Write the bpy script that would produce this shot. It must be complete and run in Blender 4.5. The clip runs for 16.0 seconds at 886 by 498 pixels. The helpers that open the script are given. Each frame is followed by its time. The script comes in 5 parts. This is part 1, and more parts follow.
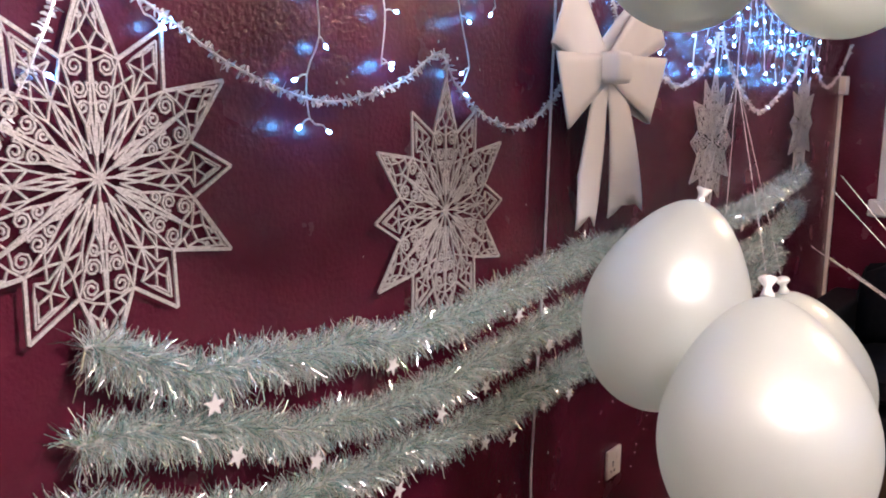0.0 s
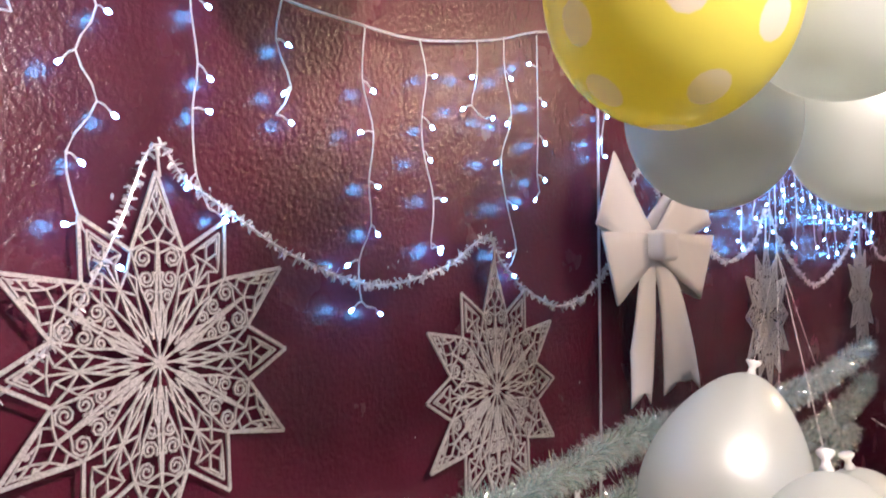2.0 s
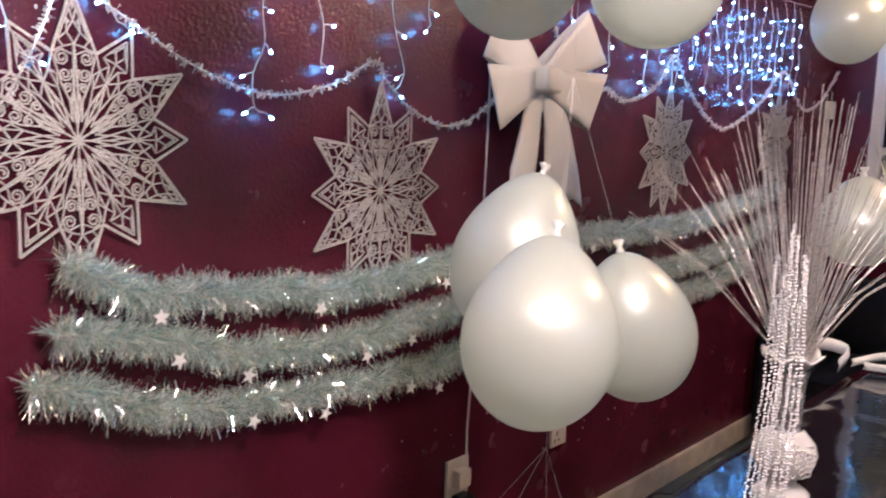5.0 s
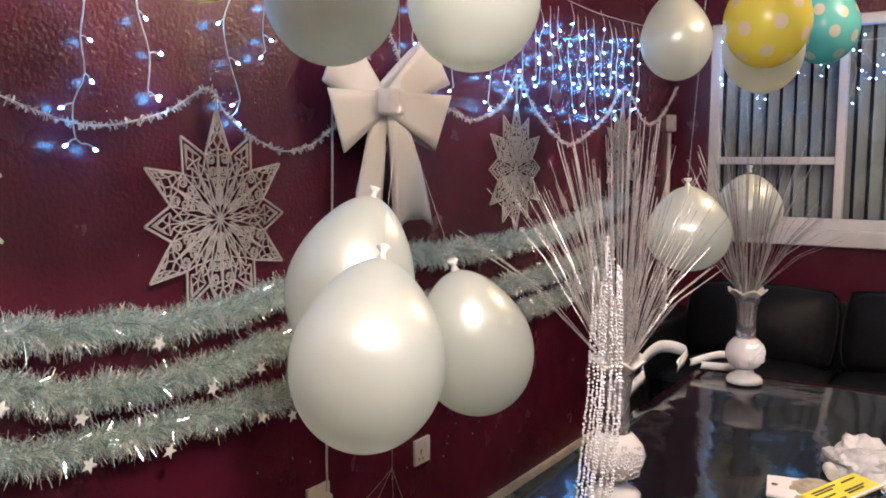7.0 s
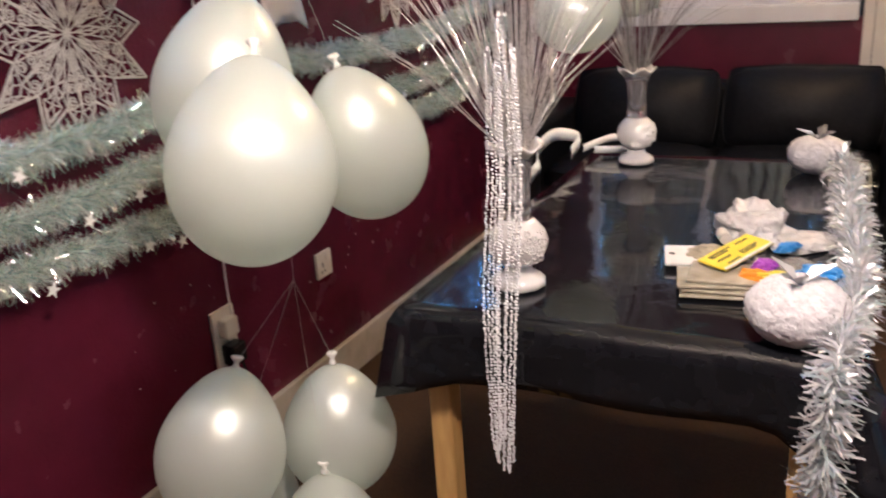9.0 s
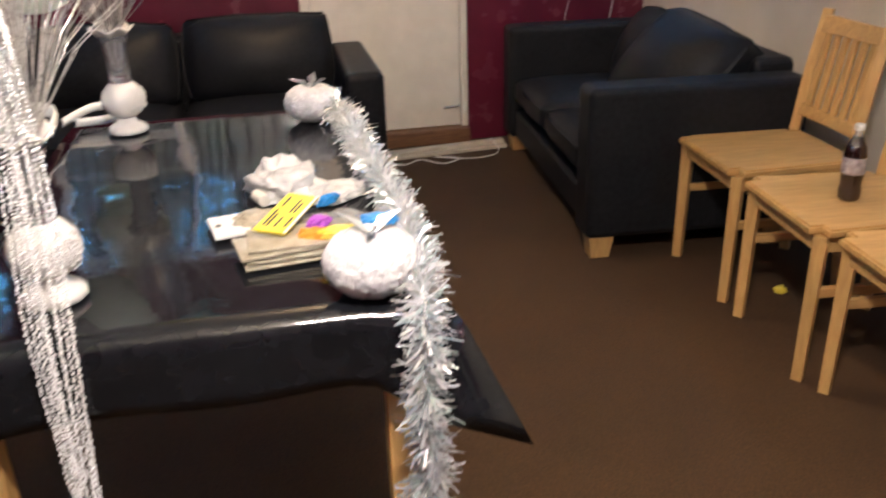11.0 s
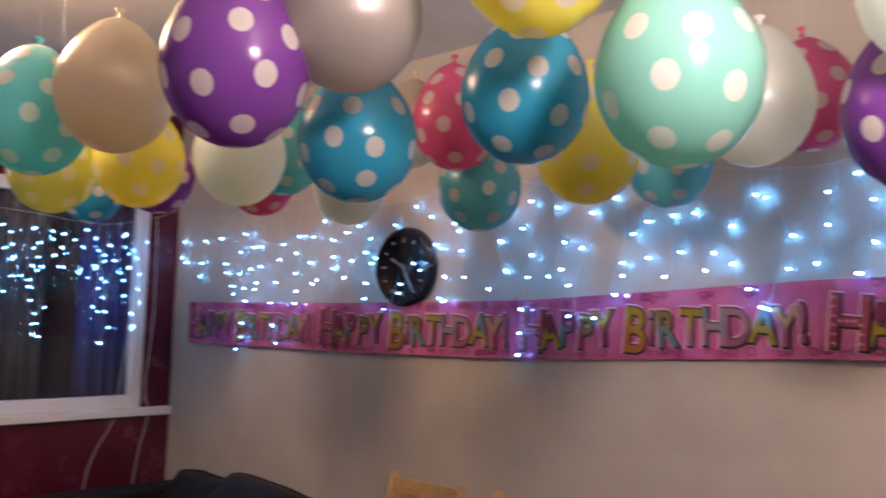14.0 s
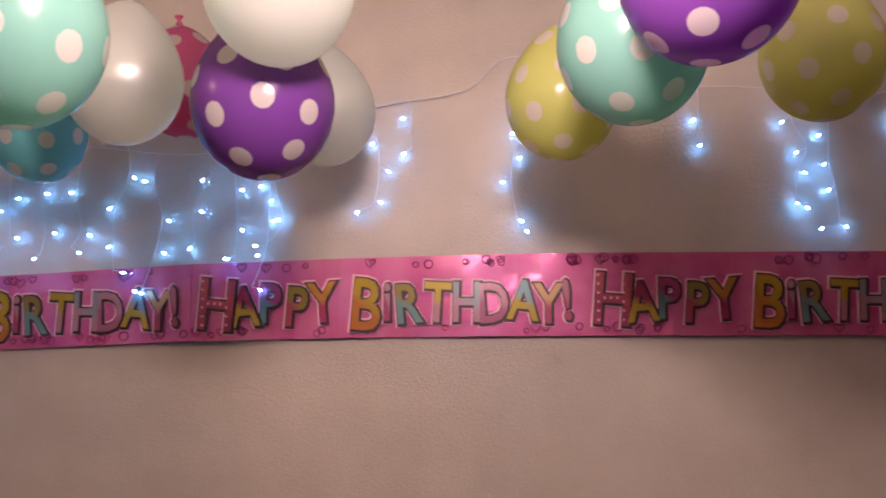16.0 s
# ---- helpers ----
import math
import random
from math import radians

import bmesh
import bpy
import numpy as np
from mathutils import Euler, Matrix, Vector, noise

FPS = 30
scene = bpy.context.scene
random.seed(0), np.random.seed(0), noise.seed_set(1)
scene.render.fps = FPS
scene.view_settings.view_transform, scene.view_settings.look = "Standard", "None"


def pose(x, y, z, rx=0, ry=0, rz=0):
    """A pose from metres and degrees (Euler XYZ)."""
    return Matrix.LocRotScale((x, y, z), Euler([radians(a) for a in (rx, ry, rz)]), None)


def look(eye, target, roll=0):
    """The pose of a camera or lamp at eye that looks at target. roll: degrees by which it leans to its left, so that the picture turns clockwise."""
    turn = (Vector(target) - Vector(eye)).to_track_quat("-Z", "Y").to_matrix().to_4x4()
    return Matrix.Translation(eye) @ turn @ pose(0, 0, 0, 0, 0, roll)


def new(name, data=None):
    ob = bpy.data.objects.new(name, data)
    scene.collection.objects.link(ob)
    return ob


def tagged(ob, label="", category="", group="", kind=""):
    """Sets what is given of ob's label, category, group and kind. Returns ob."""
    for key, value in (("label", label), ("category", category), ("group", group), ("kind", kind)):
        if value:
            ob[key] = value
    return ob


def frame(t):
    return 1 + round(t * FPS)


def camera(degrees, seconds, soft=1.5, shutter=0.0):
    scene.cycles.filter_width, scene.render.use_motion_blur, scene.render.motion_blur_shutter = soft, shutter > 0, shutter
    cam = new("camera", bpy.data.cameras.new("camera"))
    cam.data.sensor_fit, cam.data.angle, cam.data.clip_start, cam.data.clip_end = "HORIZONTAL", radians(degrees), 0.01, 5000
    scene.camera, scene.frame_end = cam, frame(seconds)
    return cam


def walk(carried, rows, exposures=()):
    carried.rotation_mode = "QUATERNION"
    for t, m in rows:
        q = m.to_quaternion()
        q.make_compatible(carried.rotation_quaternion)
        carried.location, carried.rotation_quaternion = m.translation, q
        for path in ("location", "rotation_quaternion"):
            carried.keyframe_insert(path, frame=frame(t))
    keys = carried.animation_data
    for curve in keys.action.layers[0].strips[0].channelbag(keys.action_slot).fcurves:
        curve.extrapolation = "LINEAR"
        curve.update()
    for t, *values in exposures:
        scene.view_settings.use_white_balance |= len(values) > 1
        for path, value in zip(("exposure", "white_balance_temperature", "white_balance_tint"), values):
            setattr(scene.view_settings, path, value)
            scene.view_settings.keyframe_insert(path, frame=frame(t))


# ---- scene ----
cam = camera(55.1, 16.0, 1.8, 0.4)
PATH = [
    (0, (1.051, 0.903, 1.449), (-0.148, 2.47, 1.125), 0.7),
    (0.5, (1.05, 0.907, 1.45), (-0.195, 2.445, 1.157), 0.5),
    (1, (1.056, 0.903, 1.453), (-0.208, 2.427, 1.172), 0.4),
    (1.5, (1.066, 0.894, 1.459), (-0.226, 2.411, 1.292), 0.1),
    (2, (1.084, 0.891, 1.445), (-0.237, 2.389, 1.548), -0.8),
    (2.5, (1.107, 0.882, 1.439), (-0.209, 2.38, 1.595), -0.8),
    (3, (1.117, 0.827, 1.425), (-0.216, 2.313, 1.307), -0.9),
    (3.5, (1.139, 0.776, 1.388), (-0.177, 2.227, 0.985), -1.0),
    (4, (1.236, 0.757, 1.396), (-0.09, 2.209, 1.033), -0.4),
    (4.5, (1.431, 0.78, 1.39), (0.093, 2.238, 1.098), 1.4),
    (5, (1.517, 0.808, 1.382), (0.2, 2.29, 1.122), 1.9),
    (5.2, (1.524, 0.814, 1.387), (0.251, 2.339, 1.153), 2.3),
    (7.3, (1.597, 0.861, 1.393), (0.509, 2.524, 1.163), 0.1),
    (7.5, (1.59, 0.864, 1.39), (0.51, 2.525, 1.116), -0.0),
    (8, (1.597, 0.874, 1.366), (0.529, 2.52, 0.978), -0.6),
    (8.2, (1.602, 0.881, 1.358), (0.544, 2.518, 0.909), -1.2),
    (10.3, (1.409, 0.955, 1.341), (1.313, 2.777, 0.522), -3.6),
    (10.5, (1.396, 0.94, 1.342), (1.435, 2.759, 0.511), -2.8),
    (11, (1.384, 1.021, 1.345), (1.73, 2.821, 0.544), -1.8),
    (11.5, (1.336, 1.194, 1.368), (1.957, 2.98, 0.716), -0.4),
    (12, (1.196, 1.281, 1.376), (2.188, 2.932, 0.838), 1.9),
    (12.2, (1.123, 1.315, 1.386), (2.22, 2.946, 1.016), 0.4),
    (12.5, (1.044, 1.334, 1.433), (2.238, 2.926, 1.232), 0.3),
    (13, (0.982, 1.333, 1.470), (2.300, 2.837, 1.496), 1.4),
    (13.5, (0.961, 1.360, 1.465), (2.324, 2.814, 1.635), 1.7),
    (14, (0.874, 1.419, 1.456), (2.377, 2.726, 1.636), 1.5),
    (14.5, (0.861, 1.389, 1.427), (2.658, 2.245, 1.628), 0.9),
    (15, (0.846, 1.38, 1.395), (2.786, 1.807, 1.623), 0.5),
    (15.5, (0.905, 1.347, 1.419), (2.881, 1.587, 1.613), 0.2),
    (16, (0.945, 1.322, 1.429), (2.934, 1.425, 1.614), 0.1),
]
EXPOSURES = [(0, 0.04, 6050, 20), (2, -0.02, 6080, 17), (3, -0.1, 6050, 18), (3.5, 0.1, 6080, 19), (4.0, 0.15, 6100, 19), (4.5, 0.15, 6100, 17), (5, -0.04, 6150, 17), (7.5, -0.05, 6300, 10), (8, -0.05, 6400, 12), (10.3, 0.46, 6200, 6), (11.0, 0.62, 6200, 3), (11.5, 0.9, 5950, -3), (12.0, 0.98, 5600, -8), (12.5, 0.82, 5350, -3), (13.0, 0.32, 5800, 3), (13.5, -0.05, 6150, 10), (14.0, -0.26, 6400, 19), (14.5, -0.32, 6600, 25), (15.0, -0.42, 6800, 29), (16, -0.52, 6850, 31)]
walk(cam, [(t, look(eye, target, roll)) for t, eye, target, roll in PATH], EXPOSURES)

# ---- world and lamps' light ----
world = bpy.data.worlds.new("night")
scene.world = world
world.use_nodes = True
world.node_tree.nodes["Background"].inputs[0].default_value = (0.02, 0.03, 0.06, 1)
world.node_tree.nodes["Background"].inputs[1].default_value = 0.15
LAMP_STRENGTH = 350
BULB_STRENGTH = 135

# ---- materials ----


def principled(name, colour, rough=0.5, metal=0.0, **more):
    m = bpy.data.materials.new(name)
    m.use_nodes = True
    b = m.node_tree.nodes["Principled BSDF"]
    b.inputs["Base Color"].default_value = (*colour, 1)
    b.inputs["Roughness"].default_value = rough
    b.inputs["Metallic"].default_value = metal
    for k, v in more.items():
        b.inputs[k.replace("_", " ")].default_value = v
    return m


def grain(m, scale, low, high, detail=6.0, bump=0.0, bump_scale=None, distance=0.002, stretch=(1, 1, 1), blotch=None, rough=None):
    """Noise between two colours in object space, with bump and a coarser blotch on top."""
    nt = m.node_tree
    n, ln = nt.nodes, nt.links
    b = n["Principled BSDF"]
    co = n.new("ShaderNodeTexCoord")
    mp = n.new("ShaderNodeMapping")
    mp.inputs["Scale"].default_value = stretch
    ln.new(co.outputs["Object"], mp.inputs["Vector"])
    tx = n.new("ShaderNodeTexNoise")
    tx.inputs["Scale"].default_value, tx.inputs["Detail"].default_value = scale, detail
    ln.new(mp.outputs[0], tx.inputs["Vector"])
    rp = n.new("ShaderNodeValToRGB")
    rp.color_ramp.elements[0].position, rp.color_ramp.elements[1].position = 0.3, 0.7
    rp.color_ramp.elements[0].color, rp.color_ramp.elements[1].color = (*low, 1), (*high, 1)
    ln.new(tx.outputs["Fac"], rp.inputs[0])
    colour = rp.outputs[0]
    if blotch:
        t2 = n.new("ShaderNodeTexNoise")
        t2.inputs["Scale"].default_value, t2.inputs["Detail"].default_value = blotch[0], 3
        ln.new(mp.outputs[0], t2.inputs["Vector"])
        r2 = n.new("ShaderNodeValToRGB")
        r2.color_ramp.elements[0].position, r2.color_ramp.elements[1].position = 0.35, 0.7
        v = blotch[1]
        r2.color_ramp.elements[0].color, r2.color_ramp.elements[1].color = (v, v, v, 1), (1, 1, 1, 1)
        ln.new(t2.outputs["Fac"], r2.inputs[0])
        mx = n.new("ShaderNodeMix")
        mx.data_type, mx.blend_type = "RGBA", "MULTIPLY"
        mx.inputs[0].default_value = 1
        ln.new(colour, mx.inputs[6])
        ln.new(r2.outputs[0], mx.inputs[7])
        colour = mx.outputs[2]
    ln.new(colour, b.inputs["Base Color"])
    if rough:
        mr = n.new("ShaderNodeMapRange")
        mr.inputs["To Min"].default_value, mr.inputs["To Max"].default_value = rough
        ln.new(tx.outputs["Fac"], mr.inputs["Value"])
        ln.new(mr.outputs[0], b.inputs["Roughness"])
    if bump:
        t3 = n.new("ShaderNodeTexNoise")
        t3.inputs["Scale"].default_value, t3.inputs["Detail"].default_value = bump_scale or scale, 4
        ln.new(mp.outputs[0], t3.inputs["Vector"])
        bp = n.new("ShaderNodeBump")
        bp.inputs["Strength"].default_value, bp.inputs["Distance"].default_value = bump, distance
        ln.new(t3.outputs["Fac"], bp.inputs["Height"])
        ln.new(bp.outputs[0], b.inputs["Normal"])
    return m


def glowing(name, colour, strength):
    m = bpy.data.materials.new(name)
    m.use_nodes = True
    b = m.node_tree.nodes["Principled BSDF"]
    b.inputs["Base Color"].default_value = (*colour, 1)
    b.inputs["Emission Color"].default_value = (*colour, 1)
    b.inputs["Emission Strength"].default_value = strength
    return m


M = {}
M["burgundy"] = grain(principled("burgundy_wall_paint", (0.104, 0.0115, 0.029), 0.3), 7, (0.089, 0.0098, 0.0245), (0.122, 0.0138, 0.035), bump=0.40, bump_scale=95, distance=0.005, blotch=(1.7, 0.75), rough=(0.18, 0.33))
M["cream_wall"] = grain(principled("cream_wall_paint", (0.62, 0.57, 0.48), 0.5), 5, (0.56, 0.51, 0.43), (0.64, 0.59, 0.50), bump=0.45, bump_scale=150, distance=0.005, blotch=(1.3, 0.88), rough=(0.24, 0.38))
M["ceiling"] = grain(principled("ceiling_paint", (0.75, 0.70, 0.60), 0.7), 4, (0.70, 0.65, 0.55), (0.78, 0.73, 0.63), bump=0.4, bump_scale=70, distance=0.004, blotch=(1, 0.9))
M["carpet"] = grain(principled("brown_carpet", (0.07, 0.035, 0.018), 0.95), 160, (0.036, 0.0165, 0.0042), (0.080, 0.0380, 0.0100), bump=0.8, bump_scale=220, distance=0.004, blotch=(2.2, 0.75))
M["white_paint"] = grain(principled("white_gloss_paint", (0.74, 0.71, 0.64), 0.35), 9, (0.68, 0.65, 0.58), (0.78, 0.75, 0.68), bump=0.12, bump_scale=40, distance=0.001, blotch=(2.5, 0.9))
M["upvc"] = grain(principled("white_upvc", (0.78, 0.79, 0.80), 0.3), 6, (0.72, 0.73, 0.74), (0.80, 0.81, 0.82), blotch=(2, 0.93))
M["skirting"] = grain(principled("worn_skirting_paint", (0.6, 0.55, 0.45), 0.5), 14, (0.48, 0.43, 0.34), (0.66, 0.61, 0.52), bump=0.3, bump_scale=60, distance=0.001, blotch=(3, 0.75))
M["night_glass"] = principled("dark_window_glass", (0.9, 0.95, 1.0), 0.03, 0.0, Transmission_Weight=1.0, IOR=1.45)
M["frosted"] = grain(principled("frosted_door_glass", (0.10, 0.11, 0.11), 0.22), 60, (0.085, 0.095, 0.095), (0.12, 0.13, 0.13), bump=0.2, bump_scale=120, distance=0.001)
M["blind"] = grain(principled("grey_blind_fabric", (0.2, 0.22, 0.21), 0.8), 60, (0.15, 0.17, 0.165), (0.22, 0.24, 0.235), stretch=(8, 8, 1))
M["night_wall"] = grain(principled("night_outside", (0.02, 0.022, 0.03), 0.8), 2, (0.014, 0.016, 0.022), (0.03, 0.033, 0.045))
M["blue_cloth"] = grain(principled("blue_curtain", (0.01, 0.02, 0.12), 0.8), 40, (0.008, 0.016, 0.09), (0.014, 0.026, 0.14), stretch=(6, 6, 0.5))
M["dark_cloth"] = grain(principled("grey_curtain", (0.03, 0.033, 0.036), 0.85), 40, (0.02, 0.024, 0.027), (0.04, 0.044, 0.047), stretch=(6, 6, 0.5))
M["leather"] = grain(principled("black_leather", (0.012, 0.013, 0.015), 0.36, 0.0, Specular_IOR_Level=0.16), 45, (0.009, 0.010, 0.012), (0.017, 0.018, 0.020), bump=0.35, bump_scale=190, distance=0.001, blotch=(5, 0.7), rough=(0.38, 0.55))
M["pine"] = grain(principled("lacquered_pine", (0.55, 0.33, 0.14), 0.35), 12, (0.56, 0.330, 0.115), (0.67, 0.420, 0.158), bump=0.1, bump_scale=30, distance=0.0006, stretch=(1, 6, 6), blotch=(3, 0.82))
M["pine_up"] = grain(principled("lacquered_pine_upright", (0.55, 0.33, 0.14), 0.35), 12, (0.56, 0.330, 0.115), (0.67, 0.420, 0.158), bump=0.1, bump_scale=30, distance=0.0006, stretch=(6, 6, 1), blotch=(3, 0.82))
M["pearl"] = principled("pearl_white_latex", (0.80, 0.82, 0.76), 0.28, 0.0, Coat_Weight=0.5, Coat_Roughness=0.12, Sheen_Weight=0.1)
M["white_foam"] = grain(principled("white_bow_foam", (0.84, 0.86, 0.84), 0.55), 8, (0.81, 0.83, 0.82), (0.87, 0.89, 0.87), bump=0.08, bump_scale=150, distance=0.0006)
M["glitter_white"] = grain(principled("white_glitter_card", (0.55, 0.53, 0.50), 0.4, 0.2), 350, (0.38, 0.37, 0.355), (0.72, 0.71, 0.69), bump=0.6, bump_scale=700, distance=0.001, rough=(0.2, 0.6))
M["tinsel"] = principled("silver_green_tinsel", (0.86, 0.93, 0.94), 0.20, 0.9)
M["tinsel_dull"] = principled("pale_green_tinsel", (0.86, 0.91, 0.90), 0.4, 0.1)
M["tinsel_silver"] = principled("silver_tinsel", (0.86, 0.88, 0.90), 0.24, 0.65)
M["beads"] = principled("pearly_beads", (0.90, 0.91, 0.92), 0.20, 0.25)
M["thread"] = principled("white_thread", (0.75, 0.73, 0.70), 0.6)
M["wire"] = principled("white_wire", (0.72, 0.70, 0.72), 0.45)
M["bulb"] = glowing("cool_white_led", (0.11, 0.46, 1.0), BULB_STRENGTH)
M["lamp"] = glowing("warm_lamp_glass", (1.0, 0.81, 0.74), LAMP_STRENGTH)
M["lamp_far"] = glowing("warm_far_lamp_glass", (1.0, 0.66, 0.42), LAMP_STRENGTH * 0.52)
M["plastic_white"] = grain(principled("white_plastic", (0.72, 0.69, 0.62), 0.35), 20, (0.66, 0.63, 0.56), (0.74, 0.71, 0.64))
M["chrome"] = principled("satin_metal", (0.6, 0.6, 0.58), 0.25, 1.0)
M["black_plastic"] = principled("black_plastic", (0.015, 0.015, 0.017), 0.25)
M["clock_face"] = grain(principled("clock_face", (0.09, 0.10, 0.095), 0.12), 30, (0.075, 0.085, 0.08), (0.11, 0.12, 0.115))
M["cloth"] = grain(principled("black_vinyl_tablecloth", (0.008, 0.009, 0.011), 0.06, 0.0, Specular_IOR_Level=0.36), 30, (0.006, 0.007, 0.009), (0.011, 0.012, 0.015), bump=0.3, bump_scale=9, distance=0.004, rough=(0.04, 0.09))
M["ceramic"] = principled("pearl_white_ceramic", (0.72, 0.71, 0.69), 0.12, 0.1, Coat_Weight=0.6)
M["ribbed_glass"] = principled("clear_ribbed_glass", (0.85, 0.85, 0.88), 0.08, 0.0, Transmission_Weight=0.9, IOR=1.45, Coat_Weight=0.3)
M["silver_stick"] = grain(principled("silver_glitter_stick", (0.62, 0.60, 0.58), 0.3, 0.7), 220, (0.38, 0.37, 0.36), (0.85, 0.84, 0.82), rough=(0.15, 0.5))
M["dark_stick"] = grain(principled("grey_glitter_stick", (0.3, 0.29, 0.28), 0.3, 0.7), 220, (0.16, 0.16, 0.16), (0.5, 0.49, 0.48), rough=(0.15, 0.5))
M["fluff"] = grain(principled("white_fluffy_fabric", (0.82, 0.82, 0.83), 0.8), 90, (0.56, 0.56, 0.58), (0.80, 0.80, 0.82), bump=1.0, bump_scale=110, distance=0.008)
M["silver_cloth"] = principled("silver_leaf_foil", (0.42, 0.44, 0.47), 0.32, 0.8)
M["cola"] = principled("dark_cola_bottle", (0.02, 0.008, 0.006), 0.06, 0.0, Coat_Weight=0.8)
M["clear_plastic"] = principled("clear_plastic", (0.85, 0.85, 0.85), 0.12, 0.0, Transmission_Weight=0.8, IOR=1.35)
M["label_silver"] = grain(principled("bottle_label", (0.35, 0.30, 0.30), 0.35), 60, (0.2, 0.16, 0.16), (0.5, 0.45, 0.45))
M["paper"] = grain(principled("white_card", (0.74, 0.74, 0.73), 0.55), 20, (0.70, 0.70, 0.69), (0.76, 0.76, 0.75))
M["yellow_card"] = grain(principled("yellow_card", (0.75, 0.62, 0.04), 0.4), 20, (0.70, 0.57, 0.03), (0.78, 0.66, 0.06))
M["black_ink"] = principled("dark_print", (0.03, 0.03, 0.03), 0.5)
M["beige_pack"] = grain(principled("clear_beige_packet", (0.55, 0.50, 0.40), 0.22), 18, (0.28, 0.25, 0.18), (0.52, 0.48, 0.39), bump=0.6, bump_scale=30, distance=0.006)
M["white_pack"] = grain(principled("white_crumpled_bag", (0.72, 0.72, 0.72), 0.25), 16, (0.40, 0.40, 0.40), (0.74, 0.74, 0.73), bump=0.8, bump_scale=26, distance=0.01)
M["purple_latex"] = principled("purple_latex", (0.32, 0.06, 0.45), 0.3)
M["orange_latex"] = principled("orange_latex", (0.85, 0.30, 0.03), 0.3)
M["yellow_latex"] = principled("yellow_latex", (0.80, 0.66, 0.08), 0.3)
M["blue_latex"] = principled("blue_latex", (0.03, 0.22, 0.55), 0.3)
M["timber"] = grain(principled("pale_painted_timber", (0.6, 0.55, 0.45), 0.6), 12, (0.45, 0.4, 0.31), (0.66, 0.61, 0.51), stretch=(1, 8, 8), blotch=(4, 0.75))
M["brown_wood"] = grain(principled("brown_threshold", (0.16, 0.08, 0.04), 0.5), 14, (0.11, 0.05, 0.025), (0.2, 0.105, 0.05), stretch=(1, 8, 8))


def per_strip(m, colours):
    """A colour for each loose strip, picked from a few."""
    nt = m.node_tree
    ge = nt.nodes.new("ShaderNodeNewGeometry")
    rp = nt.nodes.new("ShaderNodeValToRGB")
    rp.color_ramp.interpolation = "CONSTANT"
    els = rp.color_ramp.elements
    while len(els) < len(colours):
        els.new(0.5)
    for k, c in enumerate(colours):
        els[k].position, els[k].color = k / len(colours), (*c, 1)
    nt.links.new(ge.outputs["Random Per Island"], rp.inputs[0])
    nt.links.new(rp.outputs[0], nt.nodes["Principled BSDF"].inputs["Base Color"])


per_strip(M["tinsel"], [(0.94, 0.97, 0.98), (0.55, 0.82, 0.78), (0.97, 0.98, 0.94), (0.82, 0.90, 0.72), (0.95, 0.98, 0.99), (0.60, 0.82, 0.88)])
per_strip(M["tinsel_dull"], [(0.95, 0.97, 0.95), (0.74, 0.88, 0.84), (0.95, 0.96, 0.90), (0.66, 0.84, 0.80)])
for key in ("tinsel_dull",):
    # thin film lets some light through
    nt = M[key].node_tree
    film_t = nt.nodes.new("ShaderNodeBsdfTranslucent")
    film_m = nt.nodes.new("ShaderNodeMixShader")
    film_m.inputs[0].default_value = 0.5
    nt.links.new(nt.nodes["Color Ramp"].outputs[0], film_t.inputs[0])
    nt.links.new(nt.nodes["Principled BSDF"].outputs[0], film_m.inputs[1])
    nt.links.new(film_t.outputs[0], film_m.inputs[2])
    nt.links.new(film_m.outputs[0], nt.nodes["Material Output"].inputs[0])
per_strip(M["tinsel_silver"], [(0.92, 0.94, 0.96), (0.80, 0.84, 0.88), (0.95, 0.96, 0.98), (0.70, 0.82, 0.82), (0.90, 0.91, 0.95)])


def latex(name, colour, dots):
    """Balloon rubber; dots are printed where the mesh's dot attribute is high."""
    m = principled(name, colour, 0.25, 0.0, Coat_Weight=0.45, Coat_Roughness=0.12)
    if not dots:
        m.node_tree.nodes["Principled BSDF"].inputs["Metallic"].default_value = 0.36
        m.node_tree.nodes["Principled BSDF"].inputs["Roughness"].default_value = 0.34
        m.node_tree.nodes["Principled BSDF"].inputs["Specular IOR Level"].default_value = 0.6
        m.node_tree.nodes["Principled BSDF"].inputs["Anisotropic"].default_value = 0.5
    nt = m.node_tree
    b = nt.nodes["Principled BSDF"]
    tr = nt.nodes.new("ShaderNodeBsdfTranslucent")
    mixs = nt.nodes.new("ShaderNodeMixShader")
    mixs.inputs[0].default_value = 0.48 if dots else 0.48
    out = nt.nodes["Material Output"]
    nt.links.new(b.outputs[0], mixs.inputs[1])
    nt.links.new(tr.outputs[0], mixs.inputs[2])
    nt.links.new(mixs.outputs[0], out.inputs[0])
    tr.inputs[0].default_value = (*colour, 1)
    if dots:
        at = nt.nodes.new("ShaderNodeAttribute")
        at.attribute_name = "dot"
        mr = nt.nodes.new("ShaderNodeMapRange")
        mr.inputs["From Min"].default_value, mr.inputs["From Max"].default_value = 0.9855, 0.9880
        nt.links.new(at.outputs["Fac"], mr.inputs["Value"])
        mx = nt.nodes.new("ShaderNodeMix")
        mx.data_type = "RGBA"
        mx.inputs[6].default_value, mx.inputs[7].default_value = (*colour, 1), (0.78, 0.74, 0.68, 1)
        nt.links.new(mr.outputs[0], mx.inputs[0])
        nt.links.new(mx.outputs[2], b.inputs["Base Color"])
        nt.links.new(mx.outputs[2], tr.inputs[0])
    return m


